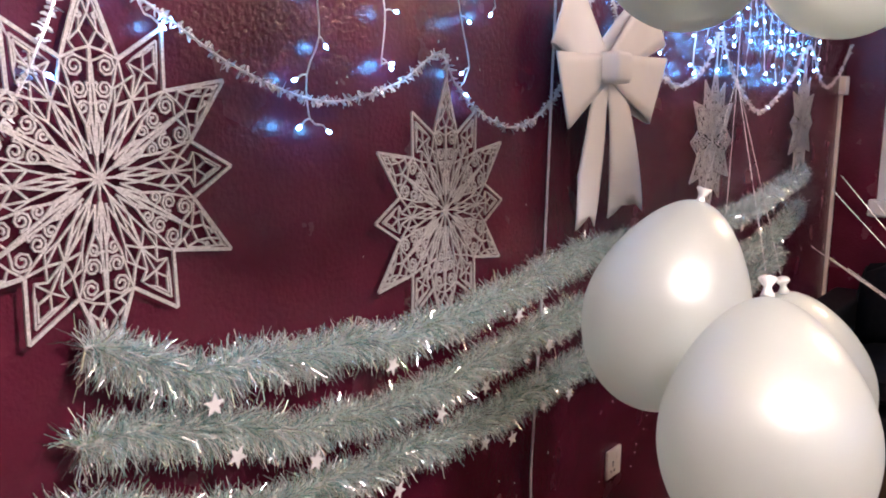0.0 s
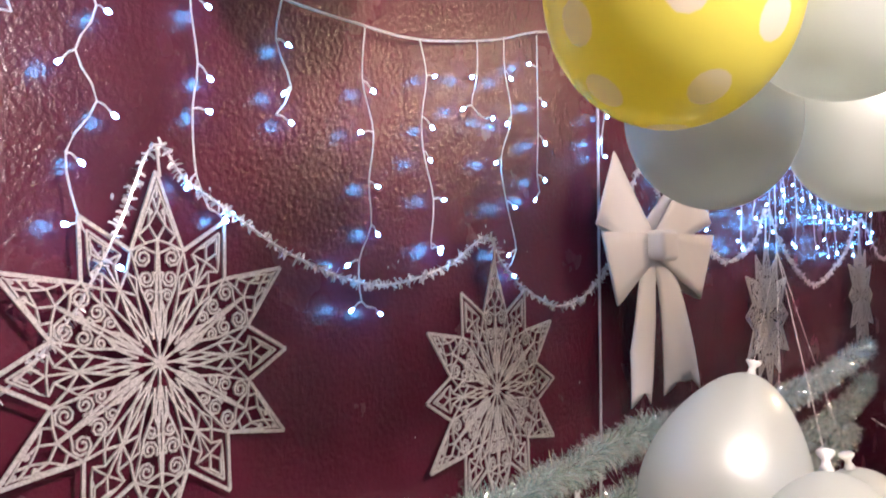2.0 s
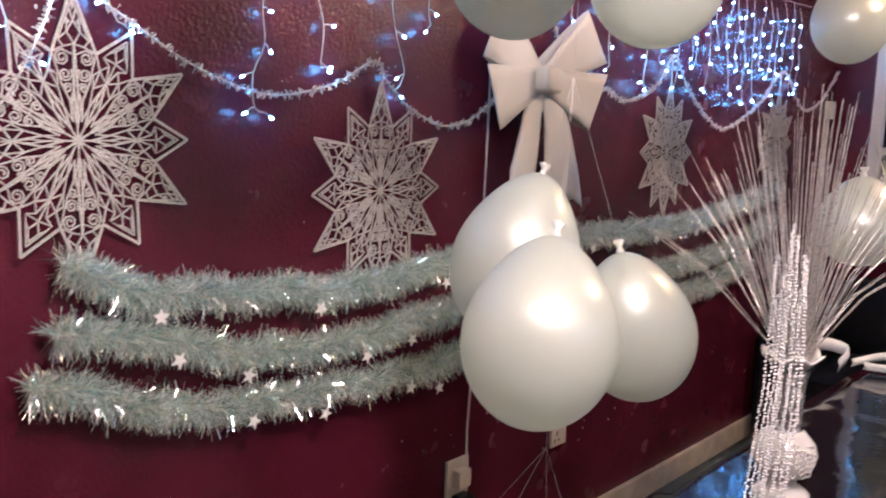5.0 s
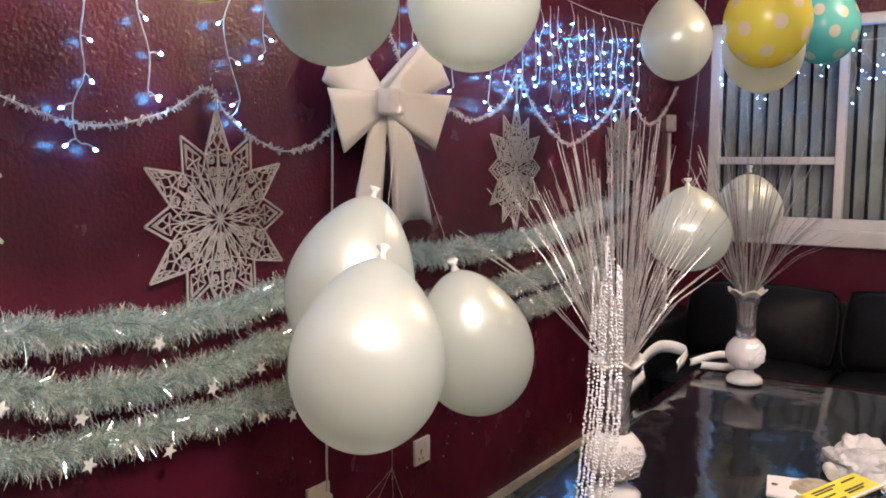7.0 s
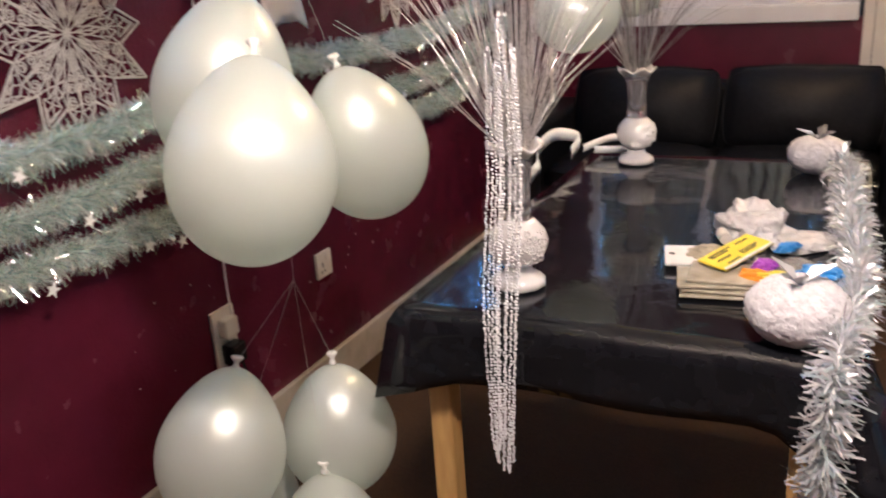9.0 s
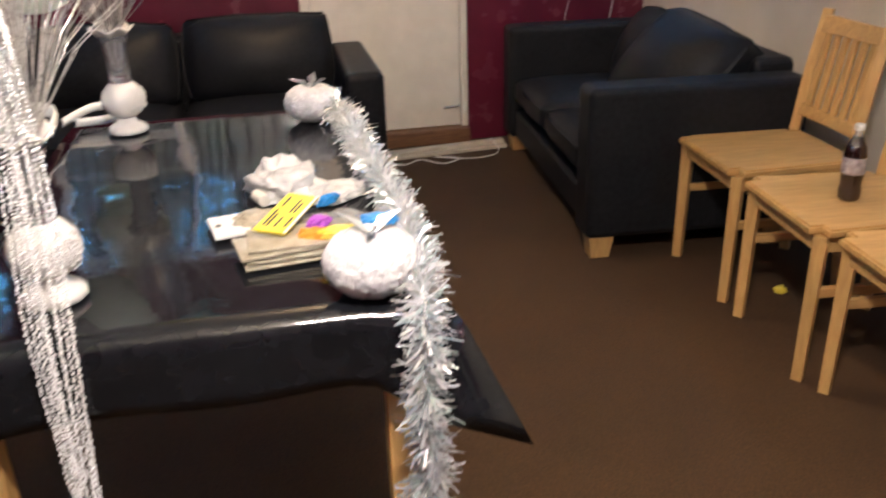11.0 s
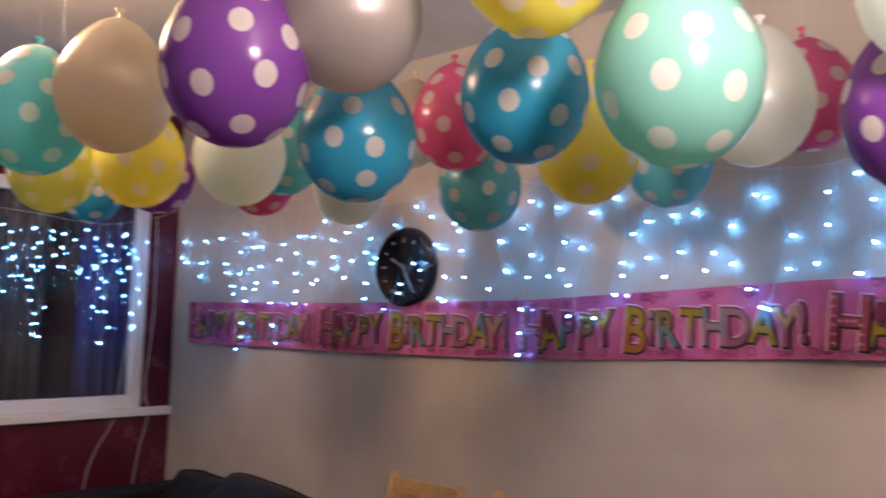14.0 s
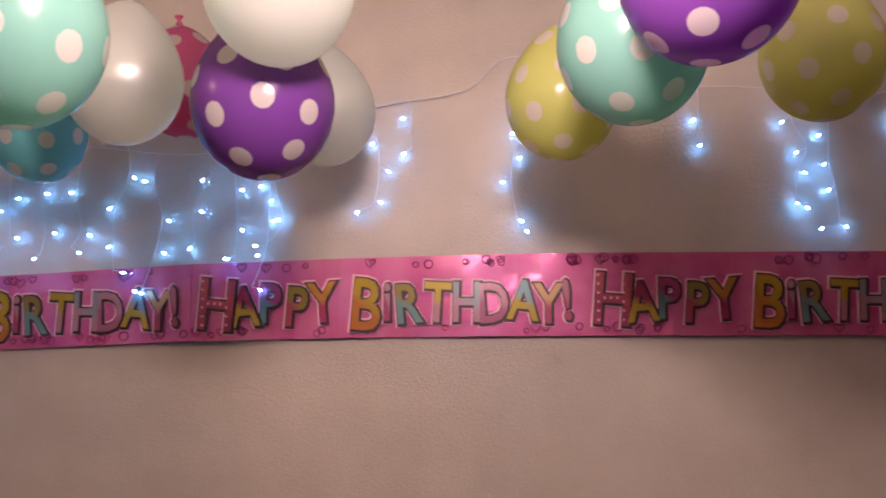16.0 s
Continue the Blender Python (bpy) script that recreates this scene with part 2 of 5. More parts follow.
LATEX = {
    "mint": latex("mint_latex", (0.27, 0.62, 0.53), True), "turquoise": latex("turquoise_latex", (0.17, 0.62, 0.66), True),
    "blue": latex("blue_dotted_latex", (0.04, 0.44, 0.66), True), "purple": latex("purple_dotted_latex", (0.25, 0.075, 0.40), True),
    "pink": latex("pink_latex", (0.76, 0.16, 0.36), True), "yellow": latex("yellow_dotted_latex", (0.80, 0.76, 0.15), True),
    "lime": latex("pale_yellow_latex", (0.66, 0.70, 0.22), True), "beige": latex("beige_latex", (0.78, 0.71, 0.57), False),
    # grey puts the shade on one white balloon into its colour
    "grey": latex("shaded_white_latex", (0.56, 0.53, 0.49), False),
    "white": latex("white_latex", (0.86, 0.925, 0.86), False)}


# ---- builders ----
def thing(name, label, category, group="", kind="", at=(0, 0, 0)):
    ob = new(name)
    ob.empty_display_size = 0.05
    ob.location = at
    return tagged(ob, label, category, group, kind)


def part(name, bm, material, parent=None, label="", smooth=False, kind=""):
    me = bpy.data.meshes.new(name)
    bm.normal_update()
    bm.to_mesh(me)
    bm.free()
    me.materials.append(material)
    if smooth:
        me.polygons.foreach_set("use_smooth", [True] * len(me.polygons))
    ob = new(name, me)
    if parent:
        ob.parent = parent
    return tagged(ob, label, kind=kind)


def raw(name, verts, faces, material, parent=None, label="", smooth=False, kind=""):
    me = bpy.data.meshes.new(name)
    me.from_pydata(verts, [], faces)
    me.materials.append(material)
    if smooth:
        me.polygons.foreach_set("use_smooth", [True] * len(me.polygons))
    ob = new(name, me)
    if parent:
        ob.parent = parent
    return tagged(ob, label, kind=kind)


def share(name, me, parent, m):
    ob = new(name, me)
    ob.parent = parent
    ob.matrix_basis = m
    return ob


def box(bm, a, b, bevel=0.0, seg=2):
    r = bmesh.ops.create_cube(bm, size=1)
    vs = r["verts"]
    for v in vs:
        v.co = Vector([(a[i] + b[i]) / 2 + v.co[i] * (b[i] - a[i]) for i in range(3)])
    if bevel:
        es = list({e for v in vs for e in v.link_edges})
        bmesh.ops.bevel(bm, geom=es, offset=bevel, segments=seg, profile=0.5, affect="EDGES")
    return vs


def boxed(a, b, bevel=0.0, seg=2):
    bm = bmesh.new()
    box(bm, a, b, bevel, seg)
    return bm


def tube(bm, pts, r, n=6, r_end=None):
    """A round tube along points."""
    rings = []
    pts = [Vector(p) for p in pts]
    for i, p in enumerate(pts):
        d = (pts[min(i + 1, len(pts) - 1)] - pts[max(i - 1, 0)])
        d = d.normalized() if d.length > 1e-9 else Vector((0, 0, 1))
        u = d.cross(Vector((0, 0, 1)) if abs(d.z) < 0.9 else Vector((1, 0, 0))).normalized()
        w = d.cross(u)
        rr = r if r_end is None else r + (r_end - r) * i / max(1, len(pts) - 1)
        rings.append([bm.verts.new(p + (u * math.cos(2 * math.pi * k / n) + w * math.sin(2 * math.pi * k / n)) * rr) for k in range(n)])
    for a, b in zip(rings, rings[1:]):
        for k in range(n):
            bm.faces.new((a[k], a[(k + 1) % n], b[(k + 1) % n], b[k]))
    bm.faces.new(rings[0][::-1])
    bm.faces.new(rings[-1])


def lathe(profile, n=32, ripple=None):
    """A turned body from (radius, height) pairs; ripple(angle, index) scales the radius."""
    bm = bmesh.new()
    rings = []
    for i, (r, z) in enumerate(profile):
        row = []
        for k in range(n):
            a = 2 * math.pi * k / n
            s, dz = ripple(a, i) if ripple else (1.0, 0.0)
            row.append(bm.verts.new((r * s * math.cos(a), r * s * math.sin(a), z + dz)))
        rings.append(row)
    for a, b in zip(rings, rings[1:]):
        for k in range(n):
            bm.faces.new((a[k], a[(k + 1) % n], b[(k + 1) % n], b[k]))
    bm.faces.new(rings[0][::-1])
    bm.faces.new(rings[-1])
    return bm


def smooth_line(pts, step=0.02):
    """Points along a soft curve through pts."""
    pts = [Vector(p) for p in pts]
    out = []
    for i in range(len(pts) - 1):
        p0, p1, p2, p3 = pts[max(i - 1, 0)], pts[i], pts[i + 1], pts[min(i + 2, len(pts) - 1)]
        n = max(2, int((p2 - p1).length / step))
        for k in range(n):
            t = k / n
            out.append(0.5 * ((2 * p1) + (p2 - p0) * t + (2 * p0 - 5 * p1 + 4 * p2 - p3) * t * t + (3 * p1 - p0 - 3 * p2 + p3) * t ** 3))
    out.append(pts[-1])
    return out


# ---- the room ----
W, L, BACK, H = 3.45, 5.61, -1.3, 2.58
F0 = -0.03


def structure(name, bm, material, label):
    return tagged(part(name, bm, material), label, name.split("_")[0], kind="structure")


structure("floor", boxed((-0.2, BACK - 0.2, F0 - 0.1), (W + 0.2, L + 0.2, F0)), M["carpet"], "dark brown short-pile carpet across the whole room")
structure("ceiling", boxed((-0.2, BACK - 0.2, H), (W + 0.2, L + 0.2, H + 0.1)), M["ceiling"], "cream painted textured ceiling")
structure("wall_west", boxed((-0.15, BACK - 0.2, F0), (0, L + 0.2, H)), M["burgundy"], "dark burgundy wall with coarse textured paint")
structure("wall_east", boxed((W, BACK - 0.2, F0), (W + 0.15, L + 0.2, H)), M["cream_wall"], "pale cream textured wall")
# added out of view to close the room; burgundy keeps reflections and bounce dark
structure("wall_south", boxed((0, BACK - 0.15, F0), (W, BACK, H)), M["burgundy"], "unseen wall added to close the room, dark burgundy to dim reflections")
bm = bmesh.new()
for a, b in (((0, L, F0), (1.56, L + 0.15, 0.955)), ((2.44, L, F0), (W, L + 0.15, 0.93)), ((0, L, 0.955), (0.19, L + 0.15, 2.12)),
             ((3.285, L, 0.93), (W, L + 0.15, 2.12)), ((0, L, 2.12), (W, L + 0.15, H))):
    box(bm, a, b)
structure("wall_north", bm, M["burgundy"], "dark burgundy wall with two windows and a door")
structure("baseboard_west", boxed((0, BACK, F0), (0.02, L, 0.105), 0.004), M["skirting"], "worn off-white skirting board")
structure("baseboard_east", boxed((W - 0.02, BACK, F0), (W, L, 0.105), 0.004), M["skirting"], "worn off-white skirting board")
structure("baseboard_north", boxed((0.02, L - 0.018, F0), (1.50, L, 0.10), 0.004), M["burgundy"], "burgundy painted skirting board")


def window(name, label, x0, x1, z0, z1, mullions=(), transoms=(), bar=0.05):
    w = thing(name, label, "window", kind="structure")
    y0, y1 = L + 0.01, L + 0.07
    bars = [((x0, y0, z0), (x0 + bar, y1, z1)), ((x1 - bar, y0, z0), (x1, y1, z1)), ((x0 + bar, y0, z0), (x1 - bar, y1, z0 + bar)), ((x0 + bar, y0, z1 - bar), (x1 - bar, y1, z1))]
    bars += [((m - 0.022, y0 + 0.004, z0 + bar), (m + 0.022, y1 - 0.004, z1 - bar)) for m in mullions]
    bars += [((a, y0 + 0.008, z - 0.02), (b, y1 - 0.008, z + 0.02)) for a, b, z in transoms]
    for a, b in bars:
        part("window_frame", boxed(a, b, 0.005), M["upvc"], w)
    edges = [x0 + bar, *mullions, x1 - bar]
    for a, b in zip(edges, edges[1:]):
        g = part("pane", boxed((a, y0 + 0.028, z0 + bar - 0.003), (b, y0 + 0.034, z1 - bar + 0.003)), M["night_glass"], w)
        g.visible_shadow = False
    part("window_sill", boxed((x0 - 0.03 if x0 < 1 else x0 - 0.02, L - 0.035, z0 - (0.085 if x0 < 1 else 0.045)), (min(x1 + 0.17, W) if x0 > 2 else x1, L + 0.08, z0), 0.008), M["upvc"], w, "white painted window sill")
    return w


window("window_1", "white framed window with grey vertical blinds behind it", 0.19, 1.53, 1.03, 2.12, (0.86,), ((0.24, 0.838, 1.385),), 0.055)
window("window_2", "white framed window with dark night glass", 2.43, 3.285, 0.985, 2.12, (), (), 0.062)

# blinds and curtains behind the panes, and the dark outside
blind = thing("vertical_blind", "grey vertical fabric blind hanging behind the window", "blind")
slat = boxed((-0.036, -0.0015, 0), (0.036, 0.0015, 1.05))
first = part("slat", slat, M["blind"], blind)
first.matrix_basis = pose(0.28, L + 0.13, 1.04, 0, 0, 48)
for i in range(1, 17):
    share("slat", first.data, blind, pose(0.28 + i * 0.074, L + 0.13, 1.04, 0, 0, 48 + 5 * math.sin(i * 2.3)))
part("rail", boxed((0.2, L + 0.10, 2.09), (1.52, L + 0.15, 2.12)), M["upvc"], blind)


def curtain(name, label, material, x0, x1, y, z0, z1, folds):
    n = folds * 8
    vs, fs = [], []
    for k in range(n + 1):
        u = k / n
        d = 0.022 * math.sin(u * folds * 2 * math.pi) + 0.008 * math.sin(u * folds * 5.1)
        for j, z in enumerate((z0, (z0 + z1) / 2, z1)):
            vs.append((x0 + (x1 - x0) * u, y + d * (1 - 0.25 * j), z))
    for k in range(n):
        for j in range(2):
            a = k * 3 + j
            fs.append((a, a + 3, a + 4, a + 1))
    ob = raw(name, vs, fs, material, smooth=True)
    ob.modifiers.new("thick", "SOLIDIFY").thickness = 0.003
    return tagged(ob, label, "curtain")


curtain("curtain", "dark grey curtain in folds behind the window", M["dark_cloth"], 2.46, 2.80, L + 0.16, 0.95, 2.14, 5)
curtain("curtain", "blue curtain in folds behind the window", M["blue_cloth"], 2.98, 3.30, L + 0.16, 0.95, 2.14, 4)
tagged(part("backdrop", boxed((-0.3, L + 0.60, 0), (W + 0.3, L + 0.64, 2.6)), M["night_wall"]), "dark night outside the windows", "backdrop", kind="structure")

# door
door = thing("door_1", "white painted half-glazed door, closed", "door", kind="structure")
for a, b in (((1.55, L - 0.012, 0.03), (1.60, L + 0.06, 2.12)), ((2.395, L - 0.012, 0.03), (2.435, L + 0.06, 2.12)), ((1.60, L - 0.012, 2.06), (2.395, L + 0.06, 2.12))):
    part("door_frame", boxed(a, b, 0.006), M["white_paint"], door)
part("threshold", boxed((1.55, L - 0.06, F0), (2.435, L + 0.08, 0.055), 0.008), M["brown_wood"], door, "brown wooden threshold")
leaf = bmesh.new()
for a, b in (((1.603, L + 0.004, 0.06), (2.392, L + 0.045, 1.03)), ((1.603, L + 0.004, 1.03), (1.755, L + 0.045, 2.057)), ((2.25, L + 0.004, 1.03), (2.392, L + 0.045, 2.057)), ((1.755, L + 0.004, 1.99), (2.25, L + 0.045, 2.057))):
    box(leaf, a, b, 0.002, 1)
leaf = part("door_leaf", leaf, M["white_paint"], door)
part("pane", boxed((1.750, L + 0.018, 1.025), (2.255, L + 0.028, 1.995)), M["frosted"], leaf, "dark frosted glass pane")
for a, b in (((1.752, L + 0.0, 1.026), (1.770, L + 0.012, 1.994)), ((2.236, L + 0.0, 1.026), (2.254, L + 0.012, 1.994)), ((1.770, L + 0.0, 1.026), (2.236, L + 0.012, 1.044)), ((1.770, L + 0.0, 1.976), (2.236, L + 0.012, 1.994))):
    part("bead", boxed(a, b, 0.003), M["white_paint"], leaf)
hd = bmesh.new()
box(hd, (2.295, L - 0.006, 0.87), (2.335, L + 0.003, 1.04), 0.003)
tube(hd, [(2.315, L - 0.004, 1.0), (2.315, L - 0.05, 1.0), (2.305, L - 0.055, 1.0), (2.20, L - 0.055, 0.998)], 0.009, 8)
part("door_handle", hd, M["chrome"], leaf, "satin metal lever handle")
ds = bmesh.new()
tube(ds, [(2.385, L, 0.175), (2.37, L - 0.03, 0.175), (2.29, L - 0.032, 0.172)], 0.007, 8)
part("bolt", ds, M["chrome"], leaf)

# lamps hanging from the ceiling
def pendant(x, y, drop, material):
    lamp = thing("pendant_lamp", "round glowing glass lamp hanging from the ceiling", "lamp", "ceiling lamps", at=(x, y, H))
    part("rose", lathe([(0.001, -0.022), (0.030, -0.022), (0.045, -0.008), (0.045, 0)], 24), M["plastic_white"], lamp, smooth=True)
    b = bmesh.new()
    tube(b, [(0, 0, -0.022), (0, 0, -drop + 0.1)], 0.003, 6)
    part("flex", b, M["wire"], lamp)
    part("globe", lathe([(0.002, -drop - 0.09), (0.045, -drop - 0.078), (0.078, -drop - 0.045), (0.09, -drop), (0.078, -drop + 0.045), (0.045, -drop + 0.078), (0.02, -drop + 0.09)], 28), material, lamp, "glowing glass globe", smooth=True)


pendant(1.50, 1.34, 0.52, M["lamp"])
pendant(1.66, 3.92, 0.16, M["lamp_far"])


# ---- table with its cloth ----
TX0, TX1, TY0, TY1, TZ = 0.84, 1.60, 2.14, 3.40, 0.76
table = thing("dining_table", "wooden table under a black vinyl cloth", "table")
part("tabletop", boxed((TX0 + 0.004, TY0 + 0.004, TZ - 0.035), (TX1 - 0.004, TY1 - 0.004, TZ - 0.004), 0.004), M["pine"], table)
for x in (TX0 + 0.035, TX1 - 0.095):
    for y in (TY0 + 0.03, TY1 - 0.09):
        part("leg", boxed((x, y, F0), (x + 0.045, y + 0.045, TZ - 0.035), 0.004), M["pine_up"], table)
for y in (TY0 + 0.05, TY1 - 0.075):
    part("apron", boxed((TX0 + 0.095, y, TZ - 0.11), (TX1 - 0.095, y + 0.025, TZ - 0.036), 0.003), M["pine"], table)


def tablecloth():
    """Cloth over the top, hanging in soft folds, with pointed corners."""
    vs, fs = [], []
    nx, ny = 20, 30
    for j in range(ny + 1):
        for i in range(nx + 1):
            x, y = TX0 + (TX1 - TX0) * i / nx, TY0 + (TY1 - TY0) * j / ny
            z = TZ + 0.0015 + 0.0004 * math.sin(x * 23 + y * 9) * math.sin(y * 17) + (0.002 if abs(y - 2.87) < 0.03 else 0) + (0.002 if abs(x - 1.22) < 0.03 else 0)
            vs.append((x, y, z))
    w = nx + 1
    for j in range(ny):
        for i in range(nx):
            a = j * w + i
            fs.append((a, a + 1, a + w + 1, a + w))
    loop = [(i, 0) for i in range(nx)] + [(nx, j) for j in range(ny)] + [(i, ny) for i in range(nx, 0, -1)] + [(0, j) for j in range(ny, 0, -1)]
    prev = [j * w + i for i, j in loop]
    n = len(loop)
    for level in range(1, 7):
        cur = []
        for k, (i, j) in enumerate(loop):
            x, y, _ = vs[j * w + i]
            ox = -1 if i == 0 else (1 if i == nx else 0)
            oy = -1 if j == 0 else (1 if j == ny else 0)
            dx = min(abs(x - TX0), abs(x - TX1))
            dy = min(abs(y - TY0), abs(y - TY1))
            near = max(0.0, 1 - max(dx, dy) / 0.13) if (ox or oy) else 0
            drop = (0.128 + 0.045 * near ** 1.3) * level / 6
            out = (0.006 + 0.007 * math.sin(k * 0.7) * level / 6 + 0.03 * near ** 2 * level / 6)
            if oy == -1 and level > 0:
                out += 0.004
            if x > 1.2 and y < 2.5:
                out += 0.062 * near ** 1.5 * level / 6
                drop += 0.035 * near ** 1.5 * level / 6
            sx = ox if ox else (near ** 2) * (-0.6 if x < 1.2 else 0.6)
            sy = oy if oy else (near ** 2) * (-0.6 if y < 2.7 else 0.6)
            cur.append(len(vs))
            vs.append((x + sx * out, y + sy * out, TZ + 0.0015 - drop + 0.004))
        for k in range(n):
            fs.append((prev[k], cur[k], cur[(k + 1) % n], prev[(k + 1) % n]))
        prev = cur
    ob = raw("tablecloth", vs, fs, M["cloth"], smooth=True)
    ob.modifiers.new("thick", "SOLIDIFY").thickness = 0.001
    return tagged(ob, "shiny black vinyl tablecloth with folds, draped on the table", "tablecloth")


tablecloth()

# ---- tinsel ----
def strips(path, radius, count, width, length, rng, lean=0.4):
    """Thin foil strips standing out round a line."""
    path = [Vector(p) for p in path]
    cum = [0.0]
    for a, b in zip(path, path[1:]):
        cum.append(cum[-1] + (b - a).length)
    vs, fs = [], []
    i = 0
    for s in np.sort(rng.uniform(0, cum[-1], count)):
        while i < len(cum) - 2 and cum[i + 1] < s:
            i += 1
        d = path[i + 1] - path[i]
        t = (s - cum[i]) / max(1e-6, d.length)
        p = path[i].lerp(path[i + 1], t)
        d = d.normalized()
        q = Vector(rng.normal(size=3))
        o = (q - d * q.dot(d)).normalized()
        o = (o + d * rng.uniform(-lean, lean)).normalized()
        ln = length * rng.uniform(0.55, 1.1) * radius
        side = o.cross(Vector(rng.normal(size=3))).normalized() * width * rng.uniform(0.6, 1.2)
        bend = Vector((0, 0, -0.12 * ln)) + Vector(rng.normal(size=3)) * ln * 0.12
        m, e = p + o * ln * 0.55, p + o * ln + bend
        k = len(vs)
        vs += [p - side * 0.5, p + side * 0.5, m + side * 0.5, m - side * 0.5, e + side * 0.35, e - side * 0.35]
        fs += [(k, k + 1, k + 2, k + 3), (k + 3, k + 2, k + 4, k + 5)]
    return vs, fs


def tiny_star(bm, at, r, turn):
    for z in (0,):
        ring = []
        for s in (-0.0006, 0.0006):
            ring.append([bm.verts.new(Vector(at) + Vector((s, math.sin(turn + k * math.pi / 5) * (r if k % 2 == 0 else r * 0.42), math.cos(turn + k * math.pi / 5) * (r if k % 2 == 0 else r * 0.42)))) for k in range(10)])
        bm.faces.new(ring[0])
        bm.faces.new(ring[1][::-1])
        for k in range(10):
            bm.faces.new((ring[0][k], ring[0][(k + 1) % 10], ring[1][(k + 1) % 10], ring[1][k]))


def tinsel_garland(label, line, radius, per_metre, seed, stars):
    rng = np.random.default_rng(seed)
    g = thing("tinsel_garland", label, "tinsel", "tinsel garlands on the burgundy wall")
    path = smooth_line(line)
    total = sum((b - a).length for a, b in zip(path, path[1:]))
    wob = [p + Vector((0, 0, 0.006 * math.sin(i * 0.6) + 0.004 * math.sin(i * 1.7))) for i, p in enumerate(path)]
    core = bmesh.new()
    tube(core, wob, 0.004, 5)
    part("string", core, M["thread"], g)
    for mat, share_of, wide in (("tinsel", 0.64, 0.0019), ("tinsel_dull", 0.36, 0.0013)):
        v, f = strips(wob, radius, int(total * per_metre * share_of), wide, 0.95, rng, 0.7)
        raw("fringe", v, f, M[mat], g, kind="stuff")
    for s in stars:
        k = min(len(wob) - 1, int(s * len(wob)))
        b = bmesh.new()
        tiny_star(b, wob[k] + Vector((radius * 0.75, 0, -radius * rng.uniform(0.5, 0.95))), 0.019, rng.uniform(0, 1.2))
        part("star", b, M["white_foam"], g, "small white glitter star")


tinsel_garland("pale silver-green tinsel garland swagged across the burgundy wall", [(0.05, 1.46, 1.14), (0.06, 1.60, 1.08), (0.06, 1.75, 1.06), (0.06, 1.93, 1.045), (0.06, 2.13, 1.03), (0.06, 2.38, 1.05), (0.06, 2.63, 1.085), (0.06, 2.80, 1.10), (0.06, 3.07, 1.095), (0.06, 3.41, 1.085), (0.06, 3.95, 1.10), (0.06, 4.35, 1.15), (0.05, 4.75, 1.20)], 0.051, 10800, 1, (0.05, 0.17, 0.29, 0.5, 0.63, 0.72))
tinsel_garland("pale silver-green tinsel garland swagged across the burgundy wall", [(0.05, 1.44, 1.01), (0.06, 1.58, 1.00), (0.06, 1.76, 0.94), (0.06, 1.92, 0.912), (0.06, 2.17, 0.905), (0.06, 2.39, 0.925), (0.06, 2.75, 0.955), (0.06, 3.2, 0.93), (0.06, 3.62, 0.93), (0.06, 4.05, 0.945), (0.06, 4.45, 1.0), (0.05, 4.72, 1.06)], 0.051, 10800, 2, (0.07, 0.12, 0.22, 0.27, 0.35, 0.5, 0.66))
tinsel_garland("pale silver-green tinsel garland swagged across the burgundy wall", [(0.05, 1.40, 0.925), (0.06, 1.51, 0.90), (0.06, 1.65, 0.84), (0.06, 1.83, 0.813), (0.06, 2.07, 0.80), (0.06, 2.39, 0.79), (0.06, 2.79, 0.82), (0.06, 3.3, 0.82), (0.06, 3.76, 0.82), (0.06, 4.06, 0.83), (0.06, 4.45, 0.89)], 0.051, 10800, 3, (0.14, 0.21, 0.30, 0.33, 0.38, 0.42, 0.6))


def table_tinsel():
    rng = np.random.default_rng(8)
    g = thing("table_tinsel", "chunky silver holographic tinsel along the table's edge, hanging down", "tinsel")
    path = smooth_line([(1.50, 3.30, 0.80), (1.545, 3.15, 0.805), (1.555, 2.95, 0.80), (1.56, 2.78, 0.80), (1.578, 2.50, 0.80), (1.575, 2.30, 0.80), (1.565, 2.15, 0.80), (1.56, 2.088, 0.76), (1.555, 2.075, 0.66), (1.552, 2.075, 0.57), (1.562, 2.08, 0.50), (1.53, 2.08, 0.40), (1.54, 2.085, 0.31)])
    core = bmesh.new()
    tube(core, path, 0.004, 5)
    part("string", core, M["thread"], g)
    v, f = strips(path, 0.047, 5200, 0.0042, 1.0, rng, 0.8)
    raw("fringe", v, f, M["tinsel_silver"], g, kind="stuff")


table_tinsel()


